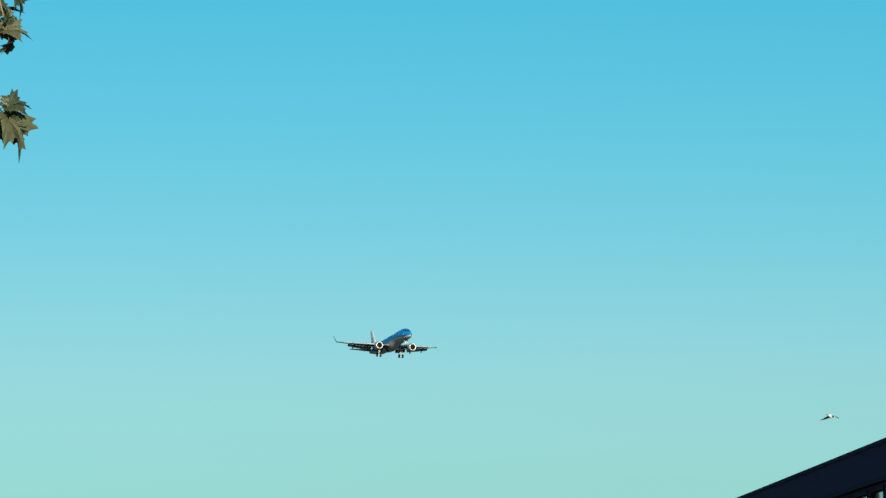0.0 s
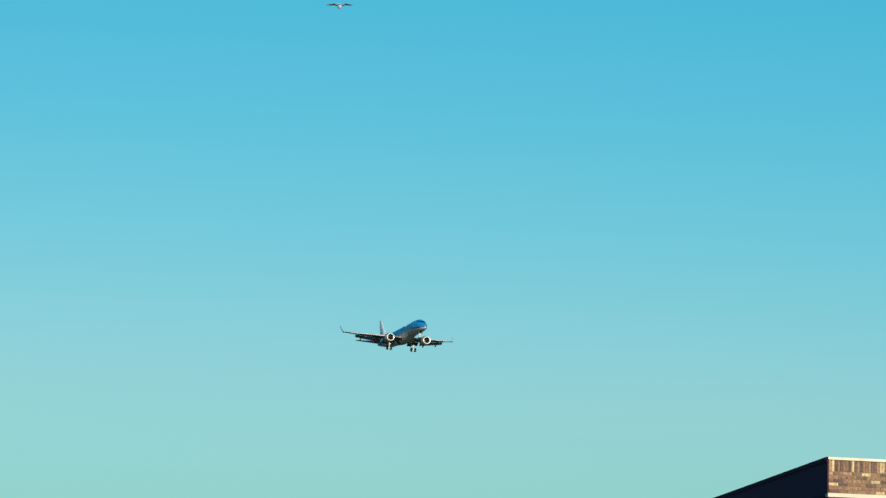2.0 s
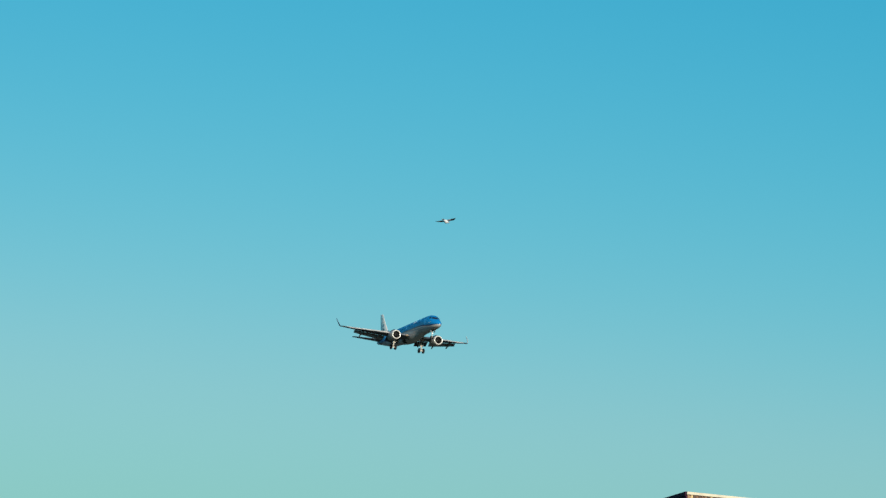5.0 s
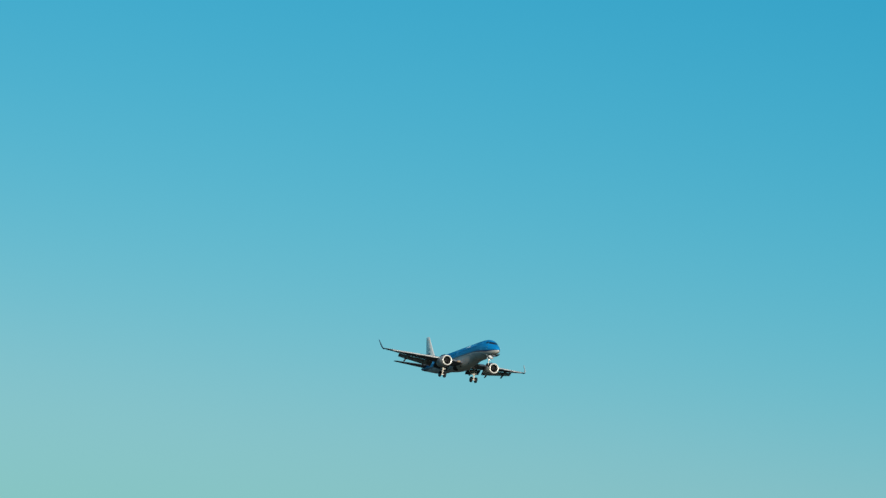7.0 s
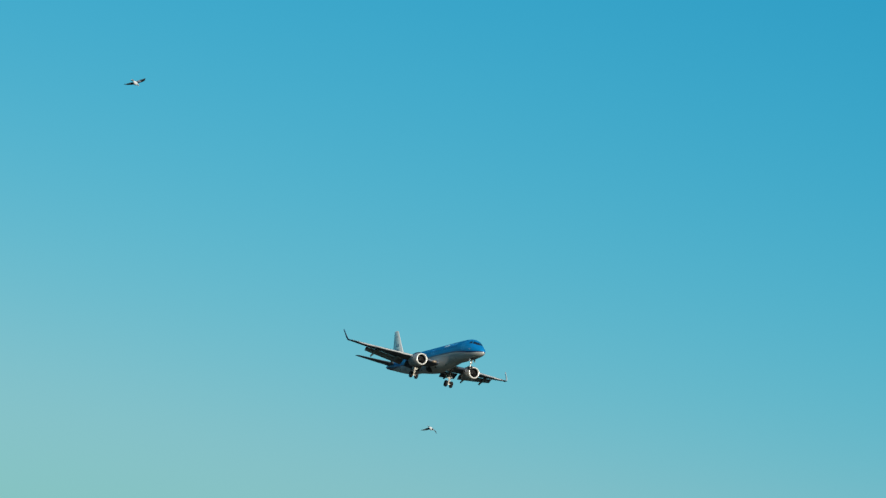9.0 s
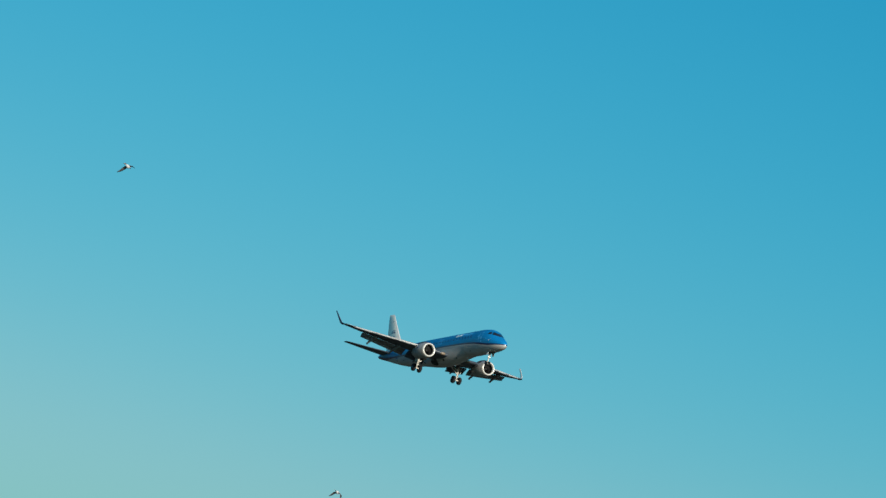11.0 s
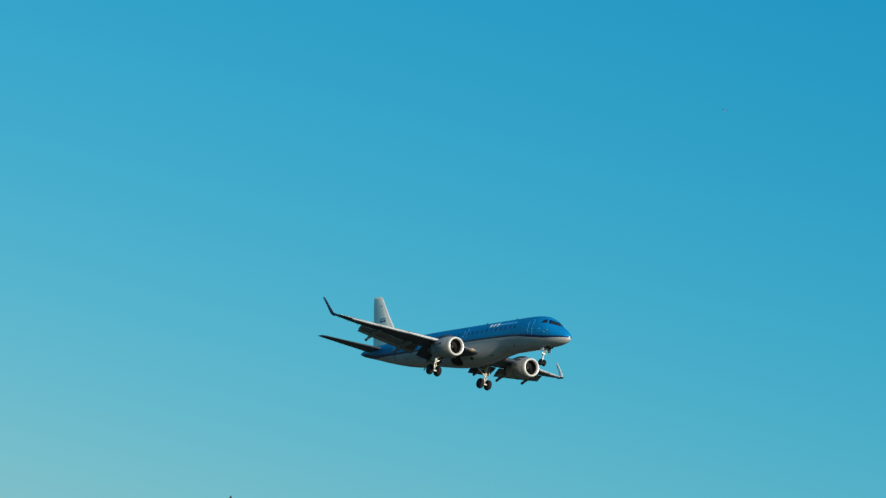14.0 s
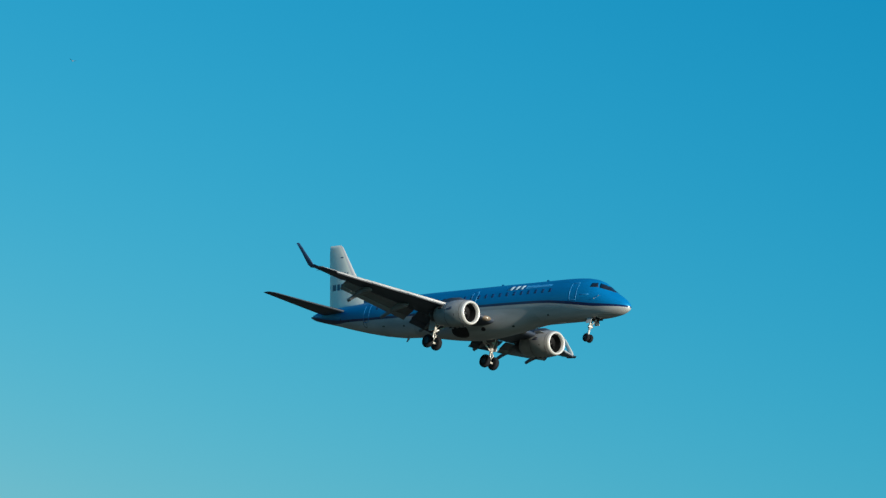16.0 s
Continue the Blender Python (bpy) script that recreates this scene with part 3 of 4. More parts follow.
def build_gear(plane):
    for side in (-1, 1):
        x, y, z = SW - 17.95, side * 3.08, -3.04
        bm = bmesh.new()
        tube(bm, [(x + 0.15, side * 2.95, -1.1), (x + 0.04, y, -2.2)], [0.17, 0.15])
        tube(bm, [(x + 0.04, y, -2.15), (x, y, z + 0.02)], 0.115)
        tube(bm, [(x, y - 0.5, z), (x, y + 0.5, z)], 0.08)
        leg = part("main_gear_leg", smooth(bm, 40), M_STEEL, plane, "pale metal landing gear leg")
        bm = bmesh.new()
        tube(bm, [(x + 0.05, y, -2.25), (x, side * 1.9, -1.45)], 0.065, 8)
        tube(bm, [(x + 0.1, y, -1.7), (x - 0.5, side * 2.2, -1.35)], 0.05, 8)
        part("side_brace", smooth(bm, 40), M_STEEL, leg)
        bm = bmesh.new()
        tube(bm, [(x + 0.06, y, -2.25), (x + 0.34, y, -2.55), (x + 0.06, y, z + 0.08)], 0.055, 8)
        part("torque_link", smooth(bm, 40), M_STEEL, leg)
        bm = bmesh.new()
        loft(bm, [[(x + dx, side * (3.32 + dy), zz) for dx, dy in ((-0.3, 0), (0.36, 0), (0.36, 0.04), (-0.3, 0.04))] for zz, dy2 in ((-1.15, 0), (-2.15, 0))])
        part("gear_door", bm, M_BELLY, leg, "pale grey gear door")
        bm = bmesh.new()
        rings = []
        for f, dz in ((1, 0.3), (1, -0.012), (0.7, -0.02), (0.4, -0.02), (0.1, -0.02)):
            rim = [(x + 0.75 + math.cos(q * math.pi / 10) * 0.95 * f, side * (1.0 + 0.46 * f * math.sin(q * math.pi / 10))) for q in range(20)]
            rings.append([(a, b, under(SW - a, b) + dz) for a, b in rim])
        loft(bm, rings)
        part("wheel_bay", bm, M_BAY, plane, "open dark wheel bay")
        for k, (o, r) in enumerate(((0.13, 0.018), (-0.12, 0.014))):
            bm = bmesh.new()
            tube(bm, [(x + 0.12, y + o * 0.3, -1.3), (x + 0.14, y + o, -2.0), (x + 0.09, y + o, -2.6), (x + 0.03, y + o * 0.8, z + 0.12)], r, 6)
            part("brake_hose", smooth(bm), M_DARK, leg)
        bm = bmesh.new()
        tube(bm, [(x + 0.07, y, -2.0), (x + 0.75, side * 2.75, -1.35)], 0.05, 8)
        part("drag_brace", smooth(bm, 40), M_STEEL, leg)
        for o in (-0.46, 0.46):
            wheel(leg, x, y + o, z, 0.52, 0.37)
    x, z = SW - 4.05, -2.78
    bm = bmesh.new()
    tube(bm, [(x + 0.12, 0, -1.25), (x + 0.03, 0, -2.15)], [0.10, 0.09])
    tube(bm, [(x + 0.03, 0, -2.1), (x, 0, z)], 0.06)
    tube(bm, [(x, -0.26, z), (x, 0.26, z)], 0.05)
    tube(bm, [(x + 0.04, 0, -2.0), (x + 0.75, 0, -1.3)], 0.05, 8)
    leg = part("nose_gear_leg", smooth(bm, 40), M_STEEL, plane, "pale metal nose gear leg")
    for sgn in (-1, 1):
        bm = bmesh.new()
        loft(bm, [[(x + dx, sgn * (0.36 + (0.10 if zz < -1.7 else 0)), zz) for dx in (0.05, 0.55)] + [(x + dx, sgn * (0.39 + (0.10 if zz < -1.7 else 0)), zz) for dx in (0.55, 0.05)] for zz in (-1.3, -1.74)])
        part("nose_gear_door", bm, M_BELLY, leg, "pale grey nose gear door")
        wheel(leg, x, sgn * 0.19, z, 0.32, 0.22)
    bm = bmesh.new()
    for sgn in (-1, 1):
        spin(bm, [(0.0, 0.10), (0.07, 0.09), (0.075, 0.02)], (x + 0.12, sgn * 0.14, -1.92), n=14, cap=True)
    part("taxi_light", smooth(bm, 40), M_METAL, leg)
    part("steering_collar", smooth(spin(bmesh.new(), [(-0.10, 0.10), (-0.10, 0.15), (0.10, 0.15), (0.10, 0.10)], (x + 0.06, 0, -1.9), "y", 12, True), 40), M_STEEL, leg)
    part("torque_link", smooth(tube(bmesh.new(), [(x + 0.05, 0, -2.1), (x - 0.2, 0, -2.35), (x - 0.02, 0, z + 0.08)], 0.03, 8), 40), M_STEEL, leg)
    bm = bmesh.new()
    box(bm, (x - 0.25, -0.34, -1.42), (x + 1.05, 0.34, -1.2), 0.03)
    part("nose_wheel_bay", bm, M_BAY, plane)


def build_small(plane):
    # blade aerials, probes and vents on the hull
    for s, z, h in ((9.0, 1.93, 0.2), (14.0, 1.93, 0.2)):
        bm = bmesh.new()
        loft(bm, [[(SW - s - dx - q * 0.2, y, z + q * h) for dx, y in ((0, 0), (0.15, 0.02), (0.36 - q * 0.15, 0), (0.15, -0.02))] for q in (0, 1)])
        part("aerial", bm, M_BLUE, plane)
    for s in (9.5, 24.0):
        bm = bmesh.new()
        loft(bm, [[(SW - s - dx - q * 0.25, y, section(s)[0] - section(s)[1] + 0.02 - q * 0.35) for dx, y in ((0, 0), (0.15, 0.02), (0.36 - q * 0.15, 0), (0.15, -0.02))] for q in (0, 1)])
        part("belly_aerial", bm, M_BELLY, plane)
    for side in (-1, 1):
        for s, z in ((2.4, 0.08), (2.75, -0.1)):
            bm = bmesh.new()
            a = skin(s, angle_of(s, z), 0, side)
            tube(bm, [a, a + Vector((0.02, side * 0.09, 0)), a + Vector((0.28, side * 0.10, 0))], [0.022, 0.02, 0.01], 6)
            part("air_probe", bm, M_STEEL, plane)
        part("static_plate", patch(((3.3, 0.22), (4.15, 0.2), (4.15, 0.245), (3.3, 0.265)), side, 0.01, 3, 1), M_OUTLINE, plane)
        # inlets of the belly fairing
        for s, y, a, b in ((14.6, 1.05, 0.24, 0.10), (11.6, 0.75, 0.13, 0.07), (20.2, 0.9, 0.20, 0.09)):
            bm = bmesh.new()
            rings = []
            for f, dz in ((1, 0.03), (1, -0.008), (0.9, -0.010), (0.3, -0.010)):
                rim = [(SW - s + math.cos(q * math.pi / 8) * a * f, side * (y + b * f * math.sin(q * math.pi / 8))) for q in range(16)]
                rings.append([(g, h, under(SW - g, h) + dz) for g, h in rim])
            loft(bm, rings)
            part("belly_inlet", bm, M_BAY, plane)
        for s, z, w, h in ((11.0, -1.0, 0.16, 0.12), (9.3, -0.9, 0.1, 0.1), (30.6, 0.0, 0.22, 0.16), (26.0, -0.75, 0.3, 0.08), (14.3, -0.45, 0.14, 0.1), (7.6, -1.05, 0.2, 0.1), (23.6, -0.9, 0.18, 0.12), (31.8, 0.2, 0.12, 0.14)):
            part("vent", patch(((s, z), (s + w, z), (s + w, z + h), (s, z + h)), side, 0.006, 1, 1), M_BAY, plane)


def build_airliner():
    plane = new("airliner")
    tagged(plane, "blue and grey twin-engined jet airliner flying, wheels and flaps down", "airplane")
    build_fuselage(plane)
    for side in (-1, 1):
        build_wing(plane, side)
        build_engine(plane, side)
    build_tail(plane)
    build_gear(plane)
    build_windows(plane)
    build_small(plane)
    return plane


airliner = build_airliner()


# ---- the flat-roofed house ----
HC = Vector((-80.94, 21.80, 0))  # its near corner in plan
D1, D2 = Vector((-0.9938, 0.111, 0)).normalized(), Vector((-0.40, 0.917, 0)).normalized()
N1, N2 = Vector((-D1.y, D1.x, 0)) * -1, Vector((D2.y, -D2.x, 0))
if N1.y > 0:
    N1 = -N1
L1, L2, TOP = 26.0, 9.0, 6.32


def obox(bm, d, n, a0, a1, n0, n1, z0, z1, origin=None):
    """A block along a wall: from a0 to a1 along it, n0 to n1 out of it, z0 to z1 high."""
    o = origin or HC
    return prism(bm, [o + d * a0 + n * n0, o + d * a1 + n * n0, o + d * a1 + n * n1, o + d * a0 + n * n1], z0, z1)


def build_house():
    house = new("house")
    tagged(house, "brown brick house with a flat roof and dark side cladding", "house")
    A, B, C, D = HC, HC + D1 * L1, HC + D1 * L1 + D2 * L2, HC + D2 * L2
    openings = [(0.42, 1.75), (3.2, 4.8), (6.2, 7.8)]
    # front wall of brick with window openings, between ground and band
    bm = bmesh.new()
    for z0, z1 in ((0, 0.9), (2.3, 4.15), (5.45, 5.59)):
        obox(bm, D2, -D1, 0, L2, -0.3, 0, z0, z1)
    for z0, z1 in ((0.9, 2.3), (4.15, 5.45)):
        edges = [0] + [e for o in openings for e in o] + [L2]
        for a0, a1 in zip(edges[::2], edges[1::2]):
            obox(bm, D2, -D1, a0, a1, -0.3, 0, z0, z1)
    front = part("front_wall", bm, M_BRICK, house, "sunlit brown brick wall")
    for z0, z1 in ((0.9, 2.3), (4.15, 5.45)):
        for a0, a1 in openings:
            bm = bmesh.new()
            for q in ((a0, a0 + 0.07, z0, z1), (a1 - 0.07, a1, z0, z1), (a0, a1, z1 - 0.07, z1), (a0, a1, z0, z0 + 0.07), ((a0 + a1) / 2 - 0.03, (a0 + a1) / 2 + 0.03, z0, z1)):
                obox(bm, D2, -D1, q[0], q[1], -0.16, -0.08, q[2], q[3])
            w = part("window", bm, M_FRAME, house, "dark framed window")
            part("pane", obox(bmesh.new(), D2, -D1, a0 + 0.02, a1 - 0.02, -0.13, -0.12, z0 + 0.02, z1 - 0.02), M_PANE, w)
    part("stone_band", obox(bmesh.new(), D2, -D1, -0.03, L2, -0.28, 0.05, 5.59, 5.66), M_COPING, house, "pale stone band below the parapet")
    part("parapet", obox(bmesh.new(), D2, -D1, 0, L2, -0.28, -0.012, 5.66, 6.272), M_MORTAR, house, "mortared brick parapet")
    part("coping", obox(bmesh.new(), D2, -D1, -0.02, L2, -0.30, 0.04, 6.272, TOP), M_COPING, house, "pale stone coping")
    # side wall under the cladding
    wins = [(1.6, 3.4), (3.7, 5.5), (5.8, 7.6), (9.6, 11.4), (11.7, 13.5), (13.8, 15.6), (18.0, 19.8), (20.1, 21.9)]
    bm = bmesh.new()
    obox(bm, D1, N1, 0.3, L1, -0.3, -0.05, 0, 4.2)
    obox(bm, D1, N1, 0.3, L1, -0.3, -0.05, 5.5, 5.66)
    edges = [0.3] + [e for o in wins for e in o] + [L1]
    for a0, a1 in zip(edges[::2], edges[1::2]):
        obox(bm, D1, N1, a0, a1, -0.3, -0.05, 4.2, 5.5)
    part("side_wall", bm, M_CLAD, house, "dark clad side wall in shade")
    for a0, a1 in wins:
        bm = bmesh.new()
        for q in ((a0, a0 + 0.07, 4.2, 5.5), (a1 - 0.07, a1, 4.2, 5.5), (a0, a1, 5.43, 5.5), (a0, a1, 4.2, 4.27)):
            obox(bm, D1, N1, q[0], q[1], -0.16, -0.03, q[2], q[3])
        w = part("window", bm, M_FRAME, house, "dark framed window with pale blinds")
        for k in range(5):
            b0 = a0 + 0.1 + (a1 - a0 - 0.2) * k / 5
            part("blind_strip", obox(bmesh.new(), D1, N1, b0, b0 + (a1 - a0) / 5 - 0.1, -0.24, -0.23, 4.25, 5.45), M_BLIND, w)
        part("pane", obox(bmesh.new(), D1, N1, a0 + 0.02, a1 - 0.02, -0.13, -0.12, 4.22, 5.48), M_PANE, w)
    fascia = part("fascia", obox(bmesh.new(), D1, N1, 0.03, L1, -0.04, 0.02, 5.64, 6.25), M_CLAD, house, "deep dark fascia boards")
    part("fascia_cap", obox(bmesh.new(), D1, N1, 0.02, L1, -0.06, 0.045, 6.25, TOP + 0.004), M_FRAME, house, "dark metal roof edge")
    part("fascia_sill", obox(bmesh.new(), D1, N1, 0.3, L1, -0.2, 0.05, 5.56, 5.64), M_FRAME, house)
    # closing walls and roof
    part("back_wall", prism(bmesh.new(), [B, C, C - D1 * 0.3, B - D1 * 0.3], 0, 6.2), M_BRICK, house)
    part("far_wall", prism(bmesh.new(), [D, C, C - D2 * 0.3, D - D2 * 0.3], 0, 6.2), M_BRICK, house)
    part("roof", prism(bmesh.new(), [A + D1 * 0.3 + D2 * 0.3, B + D2 * 0.3 - D1 * 0.31, C - D2 * 0.31 - D1 * 0.31, D + D1 * 0.3 - D2 * 0.31], 5.7, 5.9), M_ROOF, house, "flat felt roof")
    return house


house = build_house()


# ---- the tree beside the camera ----
def leaf_mesh(name, curl):
    bm = bmesh.new()
    lobes = ((0, 1.0), (48, 0.88), (-48, 0.88), (104, 0.60), (-104, 0.60))
    outer, inner = [], []
    n = 96
    for k in range(n):
        a = -180 + 360 * k / n
        r = 0.42
        for c, ln in lobes:
            d = abs((a - c + 180) % 360 - 180)
            r = max(r, ln * max(0, 1 - (d / 34) ** 1.5 * 0.5))
        if abs(a) > 160:
            r = 0.16
        r *= 1 + (0.12, 0.0, -0.09, -0.04)[k % 4]
        x, y = r * math.cos(radians(a)), r * math.sin(radians(a))
        z = curl * (-(x * x) * 0.35 + 0.30 * abs(y) - 0.30 * y * y + 0.10 * math.sin(7 * y + 4 * x))
        outer.append(bm.verts.new((x, y, z)))
        inner.append(bm.verts.new((x * 0.5, y * 0.5, curl * (-(x * x) * 0.09 + 0.17 * abs(y) + 0.03 * math.sin(9 * y)))))
    hub = bm.verts.new((-0.02, 0, -0.03))
    for k in range(n):
        q = (k + 1) % n
        bm.faces.new((inner[k], outer[k], outer[q], inner[q]))
        bm.faces.new((hub, inner[k], inner[q]))
    for v in list(bm.verts):
        v.co *= 0.11
    tube(bm, [(-0.01, 0, -0.004), (-0.06, 0.002, -0.012), (-0.11, 0, -0.03)], [0.0022, 0.002, 0.003], 5)
    tube(bm, [(-0.01, 0, -0.004), (0.05, 0, -0.006), (0.10, 0, -0.03)], [0.002, 0.0015, 0.0006], 4)
    me = bpy.data.meshes.new(name)
    bm.to_mesh(me)
    bm.free()
    for f in me.polygons:
        f.use_smooth = True
    return me


def facing(tip, normal, at, size):
    x = Vector(tip).normalized()
    z = (Vector(normal) - x * Vector(normal).dot(x)).normalized()
    y = z.cross(x)
    m = Matrix((x, y, z)).transposed().to_4x4() @ Matrix.Scale(size, 4)
    m.translation = at
    return m


def build_tree():
    tree = new("tree")
    tree.location = (-15.0, -2.4, 0)
    o = Vector(tree.location)
    tagged(tree, "broad-leaved tree with lobed, curling olive-green leaves", "tree")
    bm = bmesh.new()
    tube(bm, [Vector(p) - o for p in ((-15.0, -2.4, 0), (-15.02, -2.38, 0.5), (-14.95, -2.42, 2), (-15.05, -2.3, 3.6), (-15.0, -2.2, 5.4), (-14.9, -2.3, 7.0))], [0.26, 0.19, 0.16, 0.13, 0.09, 0.03], 16)
    part("trunk", smooth(bm), M_BARK, tree, "tapered grey-brown trunk")
    rng = random.Random(7)
    ends = []
    limbs = [((-15.0, -2.38, 2.6), (-15.0, -1.2, 3.3), (-14.85, -0.1, 3.75), (-14.8, 0.72, 3.80)), ((-15.0, -2.35, 3.2), (-14.9, -1.3, 4.2), (-14.8, -0.3, 4.6), (-14.78, 0.6, 4.35))]
    for k in range(9):
        a, z = k * 2.4 + 2.5, 2.6 + k * 0.45
        r = 2.2 - 0.12 * k
        e = Vector((-15 + r * math.cos(a), -2.4 + min(0.9, r * math.sin(a)), z + 1.2))
        limbs.append(((-15.0, -2.35, z), (-15 + 0.4 * r * math.cos(a), -2.38 + 0.4 * min(0.9, r * math.sin(a)), z + 0.6), tuple(e), tuple(e + Vector((0.3 * math.cos(a), 0.2 * math.sin(a), 0.35)))))
    for pts in limbs:
        bm = bmesh.new()
        tube(bm, [Vector(p) - o for p in pts], [0.07, 0.045, 0.022, 0.008], 8)
        part("limb", smooth(bm), M_BARK, tree)
        ends += [Vector(pts[2]), Vector(pts[3])]
    meshes = [leaf_mesh("leaf", c) for c in (1.0, 1.7, 2.4)]
    for k, me in enumerate(meshes):
        me.materials.append(M_LEAF)
    pale = leaf_mesh("leaf", 1.4)
    pale.materials.append(M_LEAFBACK)

    def leaf(me, m, on):
        ob = new("leaf", me)
        ob.parent = on
        ob.matrix_local = Matrix.Translation(-o) @ m

    # the sprigs that reach furthest out, each a twig with its leaves
    twigs = []
    for strands in ((((-14.8, 0.72, 3.80), (-14.83, 0.92, 3.66), (-14.83, 1.03, 3.57)),),
                    (((-14.8, 0.72, 3.80), (-14.79, 0.93, 3.87), (-14.79, 1.03, 3.86)), ((-14.79, 0.93, 3.87), (-14.79, 1.03, 3.94), (-14.785, 1.063, 3.80)))):
        bm = bmesh.new()
        for pts in strands:
            tube(bm, [Vector(p) - o for p in pts], [0.009, 0.006, 0.003], 6)
        twigs.append(part("twig", smooth(bm), M_BARK, tree))
    for me, tip, nor, at, size in (
            (pale, (0.10, 0.60, -0.80), (0.72, 0.45, 0.50), (-14.81, 1.066, 3.552), 1.12),
            (meshes[0], (-0.1, 0.40, -0.92), (0.6, -0.45, 0.3), (-14.83, 1.070, 3.530), 0.70),
            (meshes[1], (-0.1, 0.95, 0.30), (0.62, -0.70, 0.10), (-14.80, 1.070, 3.588), 0.66),
            (meshes[0], (0.1, 0.49, -0.87), (0.9, -0.2, 0.3), (-14.86, 1.023, 3.535), 0.48),
            (pale, (0.1, 0.99, 0.02), (0.75, -0.1, 0.65), (-14.79, 1.062, 3.836), 0.66),
            (meshes[2], (0.1, -0.27, -0.96), (0.10, 0.99, 0.05), (-14.80, 1.072, 3.802), 0.55),
            (meshes[1], (0.1, 0.65, -0.76), (0.6, 0.6, 0.4), (-14.80, 1.090, 3.958), 0.60),
            (meshes[1], (0.1, 0.86, 0.51), (0.7, -0.3, 0.6), (-14.83, 1.026, 3.895), 0.72),
            (meshes[2], (0.1, 0.5, 0.85), (0.5, 0.7, -0.3), (-14.79, 1.062, 3.862), 0.42),
            (meshes[0], (0.1, -0.1, -0.99), (0.8, 0.5, 0.2), (-14.84, 1.036, 3.860), 0.62)):
        leaf(me, facing(tip, nor, Vector(at) + Vector((0, -0.006, 0)), size), twigs[0 if at[2] < 3.7 else 1])
    count = 0
    while count < 280:
        e = rng.choice(ends)
        at = e + Vector((rng.gauss(0, 0.30), rng.gauss(0, 0.25), rng.gauss(0, 0.25)))
        if at.y > 0.058 * -at.x:
            continue
        tip = Vector((rng.uniform(-1, 1), rng.uniform(-1, 1), rng.uniform(-0.8, 0.1)))
        leaf(rng.choice(meshes + [pale]), facing(tip, (rng.uniform(-0.4, 0.6), rng.uniform(-0.4, 0.4), 1), at, rng.uniform(0.6, 1.15)), tree)
        count += 1
    return tree, twigs[0]


tree, low_twig = build_tree()


# ---- gulls ----
def build_gull():
    gull = new("gull")
    tagged(gull, "white gull with grey, black-tipped wings in flight", "bird", "gulls in the air")
    bm = bmesh.new()
    prof = [(0.19, 0.012, 0.012), (0.175, 0.028, 0.022), (0.14, 0.036, 0.018), (0.10, 0.040, 0.010), (0.06, 0.070, 0.0), (0.0, 0.088, -0.010), (-0.06, 0.080, 0.0), (-0.12, 0.040, 0.008), (-0.17, 0.022, 0.012)]
    loft(bm, [[(x, r * math.cos(2 * math.pi * k / 12), z + r * 0.9 * math.sin(2 * math.pi * k / 12)) for k in range(12)] for x, r, z in prof])
    part("body", smooth(bm, 60), M_FEATHER, gull)
    part("beak", tube(bmesh.new(), [(0.185, 0, 0.010), (0.215, 0, 0.007), (0.232, 0, -0.001)], [0.009, 0.007, 0.002], 6), M_BEAK, gull, "orange beak")
    bm = bmesh.new()
    loft(bm, [[(x, -w, z), (x, 0, z + 0.008), (x, w, z), (x, 0, z - 0.008)] for x, w, z in ((-0.13, 0.022, 0.008), (-0.19, 0.040, 0.012), (-0.27, 0.070, 0.012), (-0.285, 0.066, 0.012))])
    part("tail", bm, M_FEATHER, gull)
    flaps = []
    for side in (-1, 1):
        def panel(secs):
            b = bmesh.new()
            loft(b, [[(x0, side * y, z), (x0 - 0.25 * (x0 - x1), side * y, z + th), (x1, side * y, z), (x0 - 0.3 * (x0 - x1), side * y, z - th * 0.4)] for x0, x1, y, z, th in secs])
            return smooth(b, 60)
        w = part("wing", panel(((0.075, -0.075, 0.0, 0.0, 0.014), (0.10, -0.075, 0.09, 0.012, 0.014), (0.125, -0.055, 0.19, 0.02, 0.010))), M_GREYWING, gull, "grey inner wing")
        w.location = (0, side * 0.045, 0.025)
        tip = part("wing_tip", panel(((0.125, -0.055, 0.0, 0.0, 0.010), (0.09, -0.06, 0.11, 0.0, 0.008), (0.02, -0.075, 0.22, 0.0, 0.005), (-0.07, -0.105, 0.30, 0.0, 0.003))), M_BLACKTIP, w, "black-tipped outer wing")
        tip.location = (0, side * 0.19, 0.02)
        flaps.append((side, w, tip))
    for ob in gull.children_recursive:
        ob.data.transform(Matrix.Diagonal((1.3, 1.3, 1.25, 1.0)))
    return gull, flaps


def flap(flaps, period, start, beats):
    """Beats the wings, highest at the start; beats are rows of (seconds, mean angle over the level, swing, fold of the tips)."""
    q = np.array(beats, float)
    for side, w, tip in flaps:
        rows_w, rows_t = [], []
        for k in range(161):
            t = k * 0.1
            u = 2 * math.pi * (t - start) / period
            mean, amp, fold = (float(np.interp(t, q[:, 0], q[:, c])) for c in (1, 2, 3))
            rows_w.append((t, pose(0, side * 0.058, 0.034, side * (mean + amp * math.cos(u)), 0, 0)))
            rows_t.append((t, pose(0, side * 0.247, 0.029, side * (fold + 0.6 * amp * math.cos(u - 0.9)), 0, 0)))
        walk(w, rows_w)
        walk(tip, rows_t)


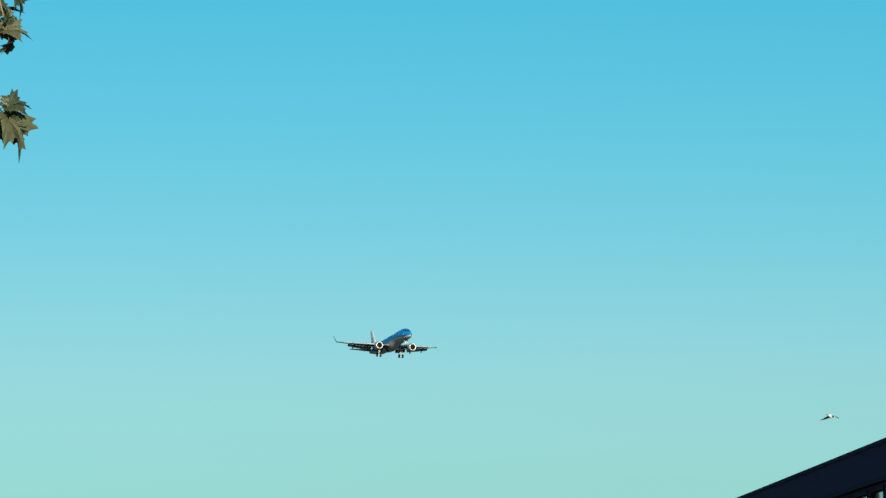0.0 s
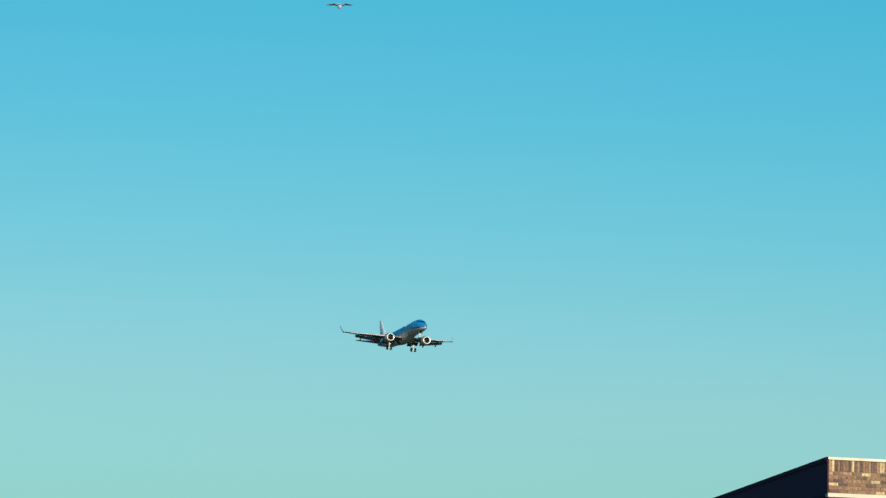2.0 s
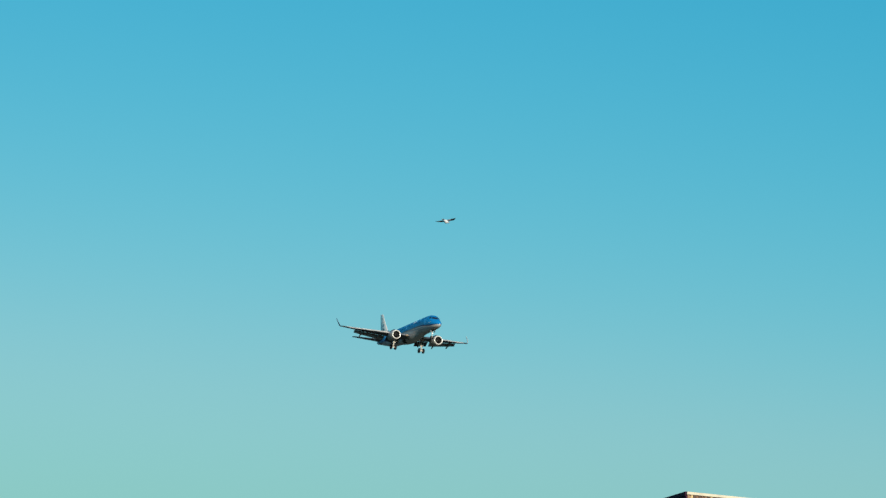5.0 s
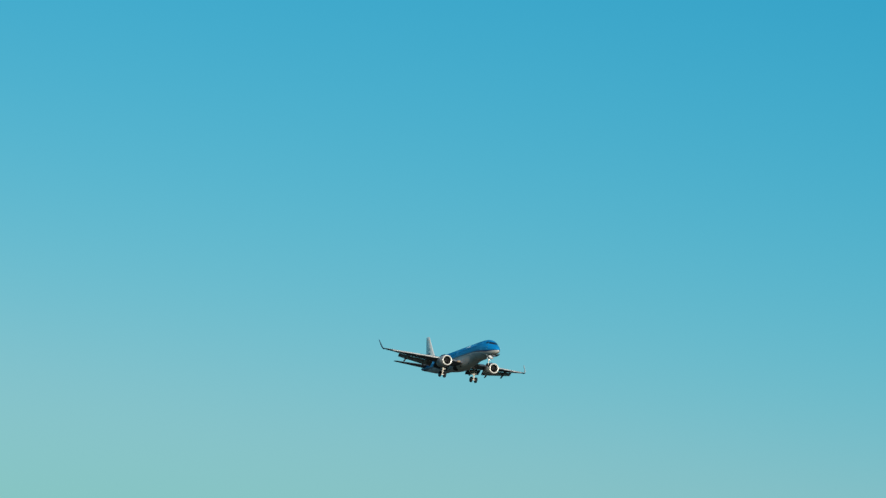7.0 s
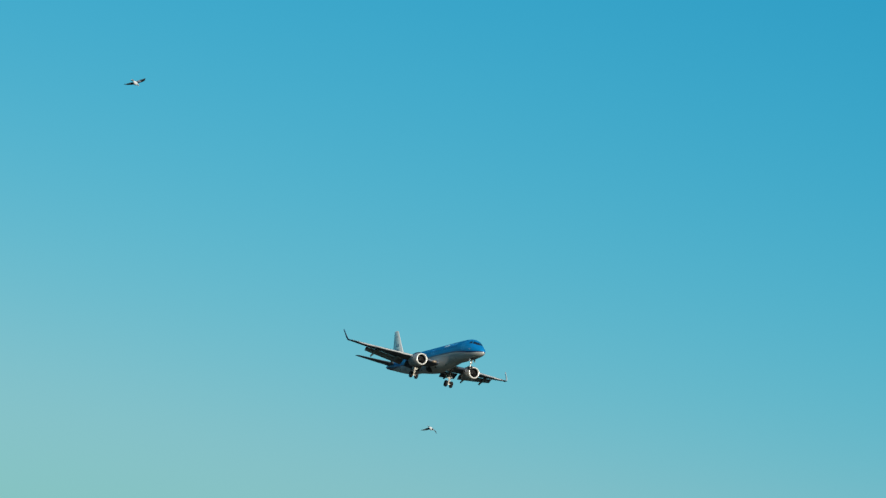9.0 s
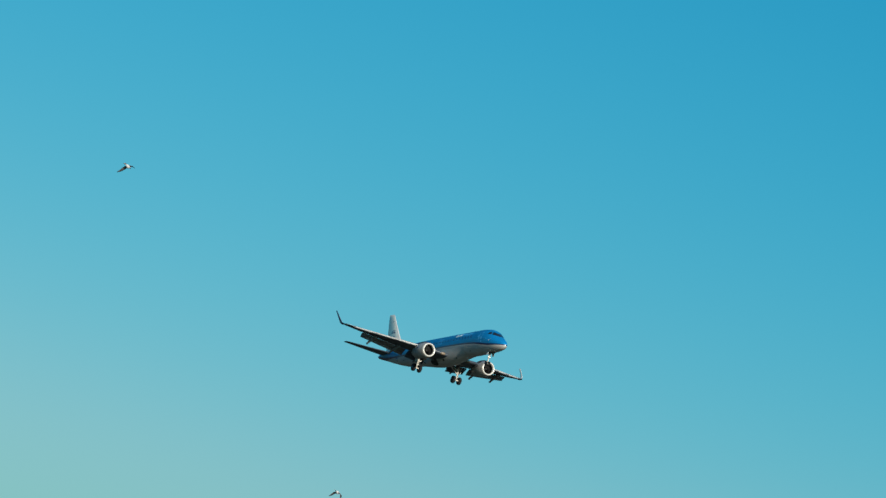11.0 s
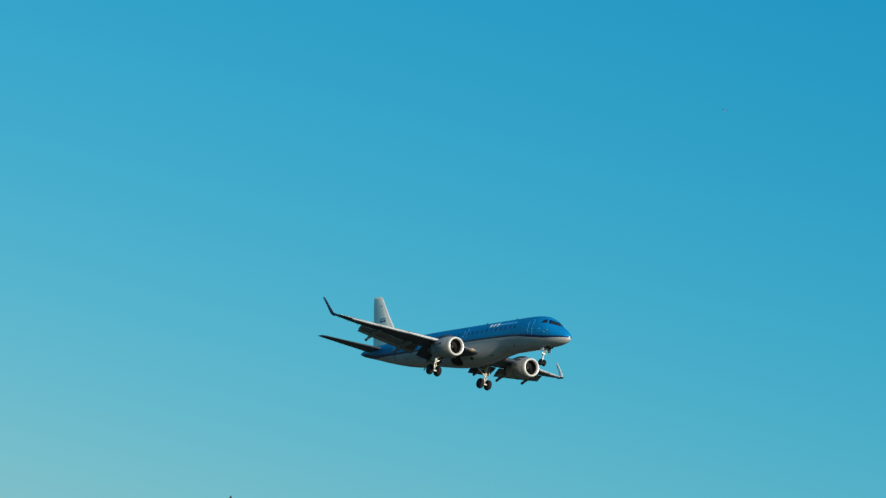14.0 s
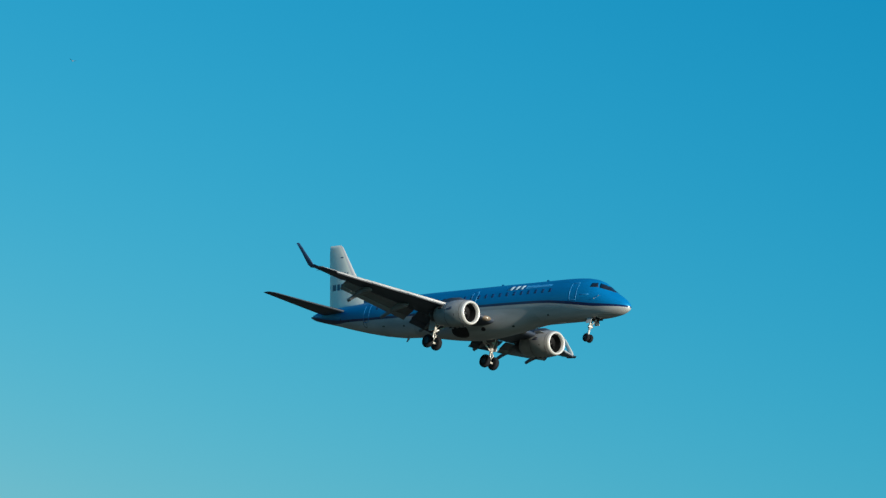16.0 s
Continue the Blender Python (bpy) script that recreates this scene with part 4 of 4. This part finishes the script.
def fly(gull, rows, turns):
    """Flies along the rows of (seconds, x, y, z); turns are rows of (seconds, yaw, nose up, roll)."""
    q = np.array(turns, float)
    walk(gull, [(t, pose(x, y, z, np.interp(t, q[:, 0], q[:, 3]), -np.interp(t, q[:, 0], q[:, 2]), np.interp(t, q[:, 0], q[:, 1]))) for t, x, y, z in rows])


gulls = [build_gull() for _ in range(5)]

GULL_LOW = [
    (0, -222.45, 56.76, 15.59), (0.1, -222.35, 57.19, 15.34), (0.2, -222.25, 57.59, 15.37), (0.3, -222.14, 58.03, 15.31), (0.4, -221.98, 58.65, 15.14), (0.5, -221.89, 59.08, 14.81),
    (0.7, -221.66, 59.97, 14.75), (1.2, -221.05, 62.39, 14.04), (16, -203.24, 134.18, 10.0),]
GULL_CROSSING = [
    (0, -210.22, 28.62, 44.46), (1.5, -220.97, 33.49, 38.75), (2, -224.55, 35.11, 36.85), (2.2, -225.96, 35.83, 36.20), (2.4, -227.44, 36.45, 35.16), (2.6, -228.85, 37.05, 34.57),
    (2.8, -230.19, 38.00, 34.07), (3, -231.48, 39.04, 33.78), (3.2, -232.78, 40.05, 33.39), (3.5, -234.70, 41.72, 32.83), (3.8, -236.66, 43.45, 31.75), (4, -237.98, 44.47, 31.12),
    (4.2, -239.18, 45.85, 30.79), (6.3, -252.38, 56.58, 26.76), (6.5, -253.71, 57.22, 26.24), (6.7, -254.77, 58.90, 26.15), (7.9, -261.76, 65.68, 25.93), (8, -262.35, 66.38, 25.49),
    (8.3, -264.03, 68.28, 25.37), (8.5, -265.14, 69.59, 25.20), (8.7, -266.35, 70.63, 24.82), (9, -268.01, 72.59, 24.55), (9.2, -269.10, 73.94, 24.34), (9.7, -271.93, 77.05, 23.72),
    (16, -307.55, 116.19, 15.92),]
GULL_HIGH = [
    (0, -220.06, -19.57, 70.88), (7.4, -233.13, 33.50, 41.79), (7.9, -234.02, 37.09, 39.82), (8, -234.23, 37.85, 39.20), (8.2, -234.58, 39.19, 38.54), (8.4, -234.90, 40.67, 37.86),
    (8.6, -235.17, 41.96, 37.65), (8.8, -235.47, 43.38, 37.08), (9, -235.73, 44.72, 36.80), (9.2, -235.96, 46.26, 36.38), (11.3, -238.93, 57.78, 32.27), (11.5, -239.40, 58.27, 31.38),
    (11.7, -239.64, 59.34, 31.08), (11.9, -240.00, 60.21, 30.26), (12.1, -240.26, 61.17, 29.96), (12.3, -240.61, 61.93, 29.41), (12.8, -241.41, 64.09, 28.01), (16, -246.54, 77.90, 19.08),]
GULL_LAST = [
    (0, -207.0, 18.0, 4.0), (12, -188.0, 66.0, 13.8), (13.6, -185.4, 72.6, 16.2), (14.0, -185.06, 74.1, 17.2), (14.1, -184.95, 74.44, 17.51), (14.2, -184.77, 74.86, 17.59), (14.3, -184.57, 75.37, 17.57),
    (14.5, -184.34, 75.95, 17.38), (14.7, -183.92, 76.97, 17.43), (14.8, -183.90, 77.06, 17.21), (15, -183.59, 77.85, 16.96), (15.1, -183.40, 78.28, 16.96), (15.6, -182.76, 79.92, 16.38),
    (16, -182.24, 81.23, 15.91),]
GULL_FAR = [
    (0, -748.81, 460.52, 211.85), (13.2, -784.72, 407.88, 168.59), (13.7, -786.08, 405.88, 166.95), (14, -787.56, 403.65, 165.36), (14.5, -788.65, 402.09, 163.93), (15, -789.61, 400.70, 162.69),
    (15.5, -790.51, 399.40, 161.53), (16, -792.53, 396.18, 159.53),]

# ---- bricks of the parapet ----
random.seed(11)
M_PALEBRICK = mat("pale_brick", (0.264, 0.194, 0.102), 0.85, 0, 0.9, 24, 60, 0.5)
M_RUSTBRICK = mat("rust_brick", (0.157, 0.091, 0.053), 0.85, 0, 0.95, 24, 60, 0.5)
M_DARKBRICK = mat("dark_brick", (0.062, 0.037, 0.029), 0.85, 0, 0.9, 24, 60, 0.5)


def brick_mesh(w, h, material):
    bm = bmesh.new()
    prism(bm, [D2 * 0 + N2 * -0.02, D2 * w + N2 * -0.02, D2 * w + N2 * 0.0, D2 * 0 + N2 * 0.0], 0, h)
    bmesh.ops.recalc_face_normals(bm, faces=bm.faces)
    me = bpy.data.meshes.new("brick")
    bm.to_mesh(me)
    bm.free()
    me.materials.append(material)
    return me


BRICKS = [[brick_mesh(w, h, m) for m in (M_BRICK, M_BRICK, M_RUSTBRICK, M_DARKBRICK, M_DARKBRICK, M_PALEBRICK)] for w, h in ((0.21, 0.055), (0.055, 0.205), (0.10, 0.055))]


def lay(me, a, z):
    ob = new("brick", me)
    ob.parent = house
    ob.location = HC + D2 * a + N2 * random.uniform(0.0, 0.006) + Vector((0, 0, z))


for k in range(46):
    lay(random.choices(BRICKS[1], (3, 3, 3, 3, 2, 5))[0], 0.005 + k * 0.066, 6.064)
for row in range(6):
    z, a = 5.666 + row * 0.066, 0.003
    if row % 2:
        lay(random.choices(BRICKS[2], (3, 3, 3, 2, 2, 1))[0], a, z)
        a += 0.11
    while a < 2.9:
        lay(random.choices(BRICKS[0], (4, 4, 4, 3, 3, 1))[0], a, z)
        a += 0.22


# ---- what moves ----
def motions():
    rows = []
    for t in [0, 0.1] + [0.5 * k for k in range(1, 32)] + [15.9, 16]:
        v = 56.452 * t
        bank = float(np.interp(t, [0, 3.5, 6.5, 9, 11.5, 13, 14.5, 15, 15.5, 16], [-3.1, -2.8, -2.3, -2.6, -2.0, -1.2, -0.2, 0.2, -0.5, -1.2]))
        rows.append((t, pose(-1198.97 + v, 186.18, 98.16 - v * math.tan(radians(3)), bank, -5.354, float(np.interp(t, [0, 12, 14.5, 16], [8.97, 8.97, 9.12, 9.3])))))
    walk(airliner, rows)
    # the low sprig sways in the wind
    walk(low_twig, [(t, pose(0, dy, 0)) for t, dy in ((0, -0.005), (0.2, 0.002), (0.4, 0.009), (0.6, 0.007), (0.7, 0.0), (0.8, -0.016), (0.9, -0.027), (1.0, -0.034), (1.2, -0.024), (1.8, 0.0), (16, 0.0))])
    turns = ([(0, 120, -12, 0), (0.7, 115, -12, 5)],
             [(0, 168, -14, 0), (2.0, 168, -14, 0), (2.4, 168, -14, 8), (2.8, 166, -14, 20), (3.2, 140, -14, 12), (3.5, 128, -14, -2), (4.2, 128, -14, -10), (6.3, 130, -12, 0), (8, 130, -12, -2), (9.2, 126, -14, 6)],
             [(0, 150, -12, -5), (8, 130, -14, -4), (9.2, 126, -16, -20), (11.3, 128, -12, -14), (12.3, 126, -12, 0)],
             [(0, 120, -10, 0), (14.1, 104, -10, -22), (15.1, 100, -8, -20)],
             [(0, 150, -12, 5)])
    beats = ((0.49, 0.345, [(0, -10, 40, -16)]),
             (0.47, 8.36, [(0, 10, 20, -12), (2.0, 24, 3, -36), (2.7, 18, 3, -34), (3.1, -4, 4, -38), (3.4, 9, 4, -12), (3.6, 4, 3, -6), (4.2, 4, 5, -8), (6.2, 0, 5, -6), (6.8, 0, 6, -6), (7.6, -4, 34, -10), (8, -4, 36, -10)]),
             (0.45, 11.69, [(0, 6, 3, -14), (9.2, 5, 2, -12), (11.2, 0, 28, -8)]),
             (0.4, 14.3, [(0, 8, 38, -8)]), (0.5, 14, [(0, 5, 15, -8)]))
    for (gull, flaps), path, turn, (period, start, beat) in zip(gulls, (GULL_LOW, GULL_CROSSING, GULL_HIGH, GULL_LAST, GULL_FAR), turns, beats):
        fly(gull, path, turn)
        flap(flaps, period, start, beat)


motions()
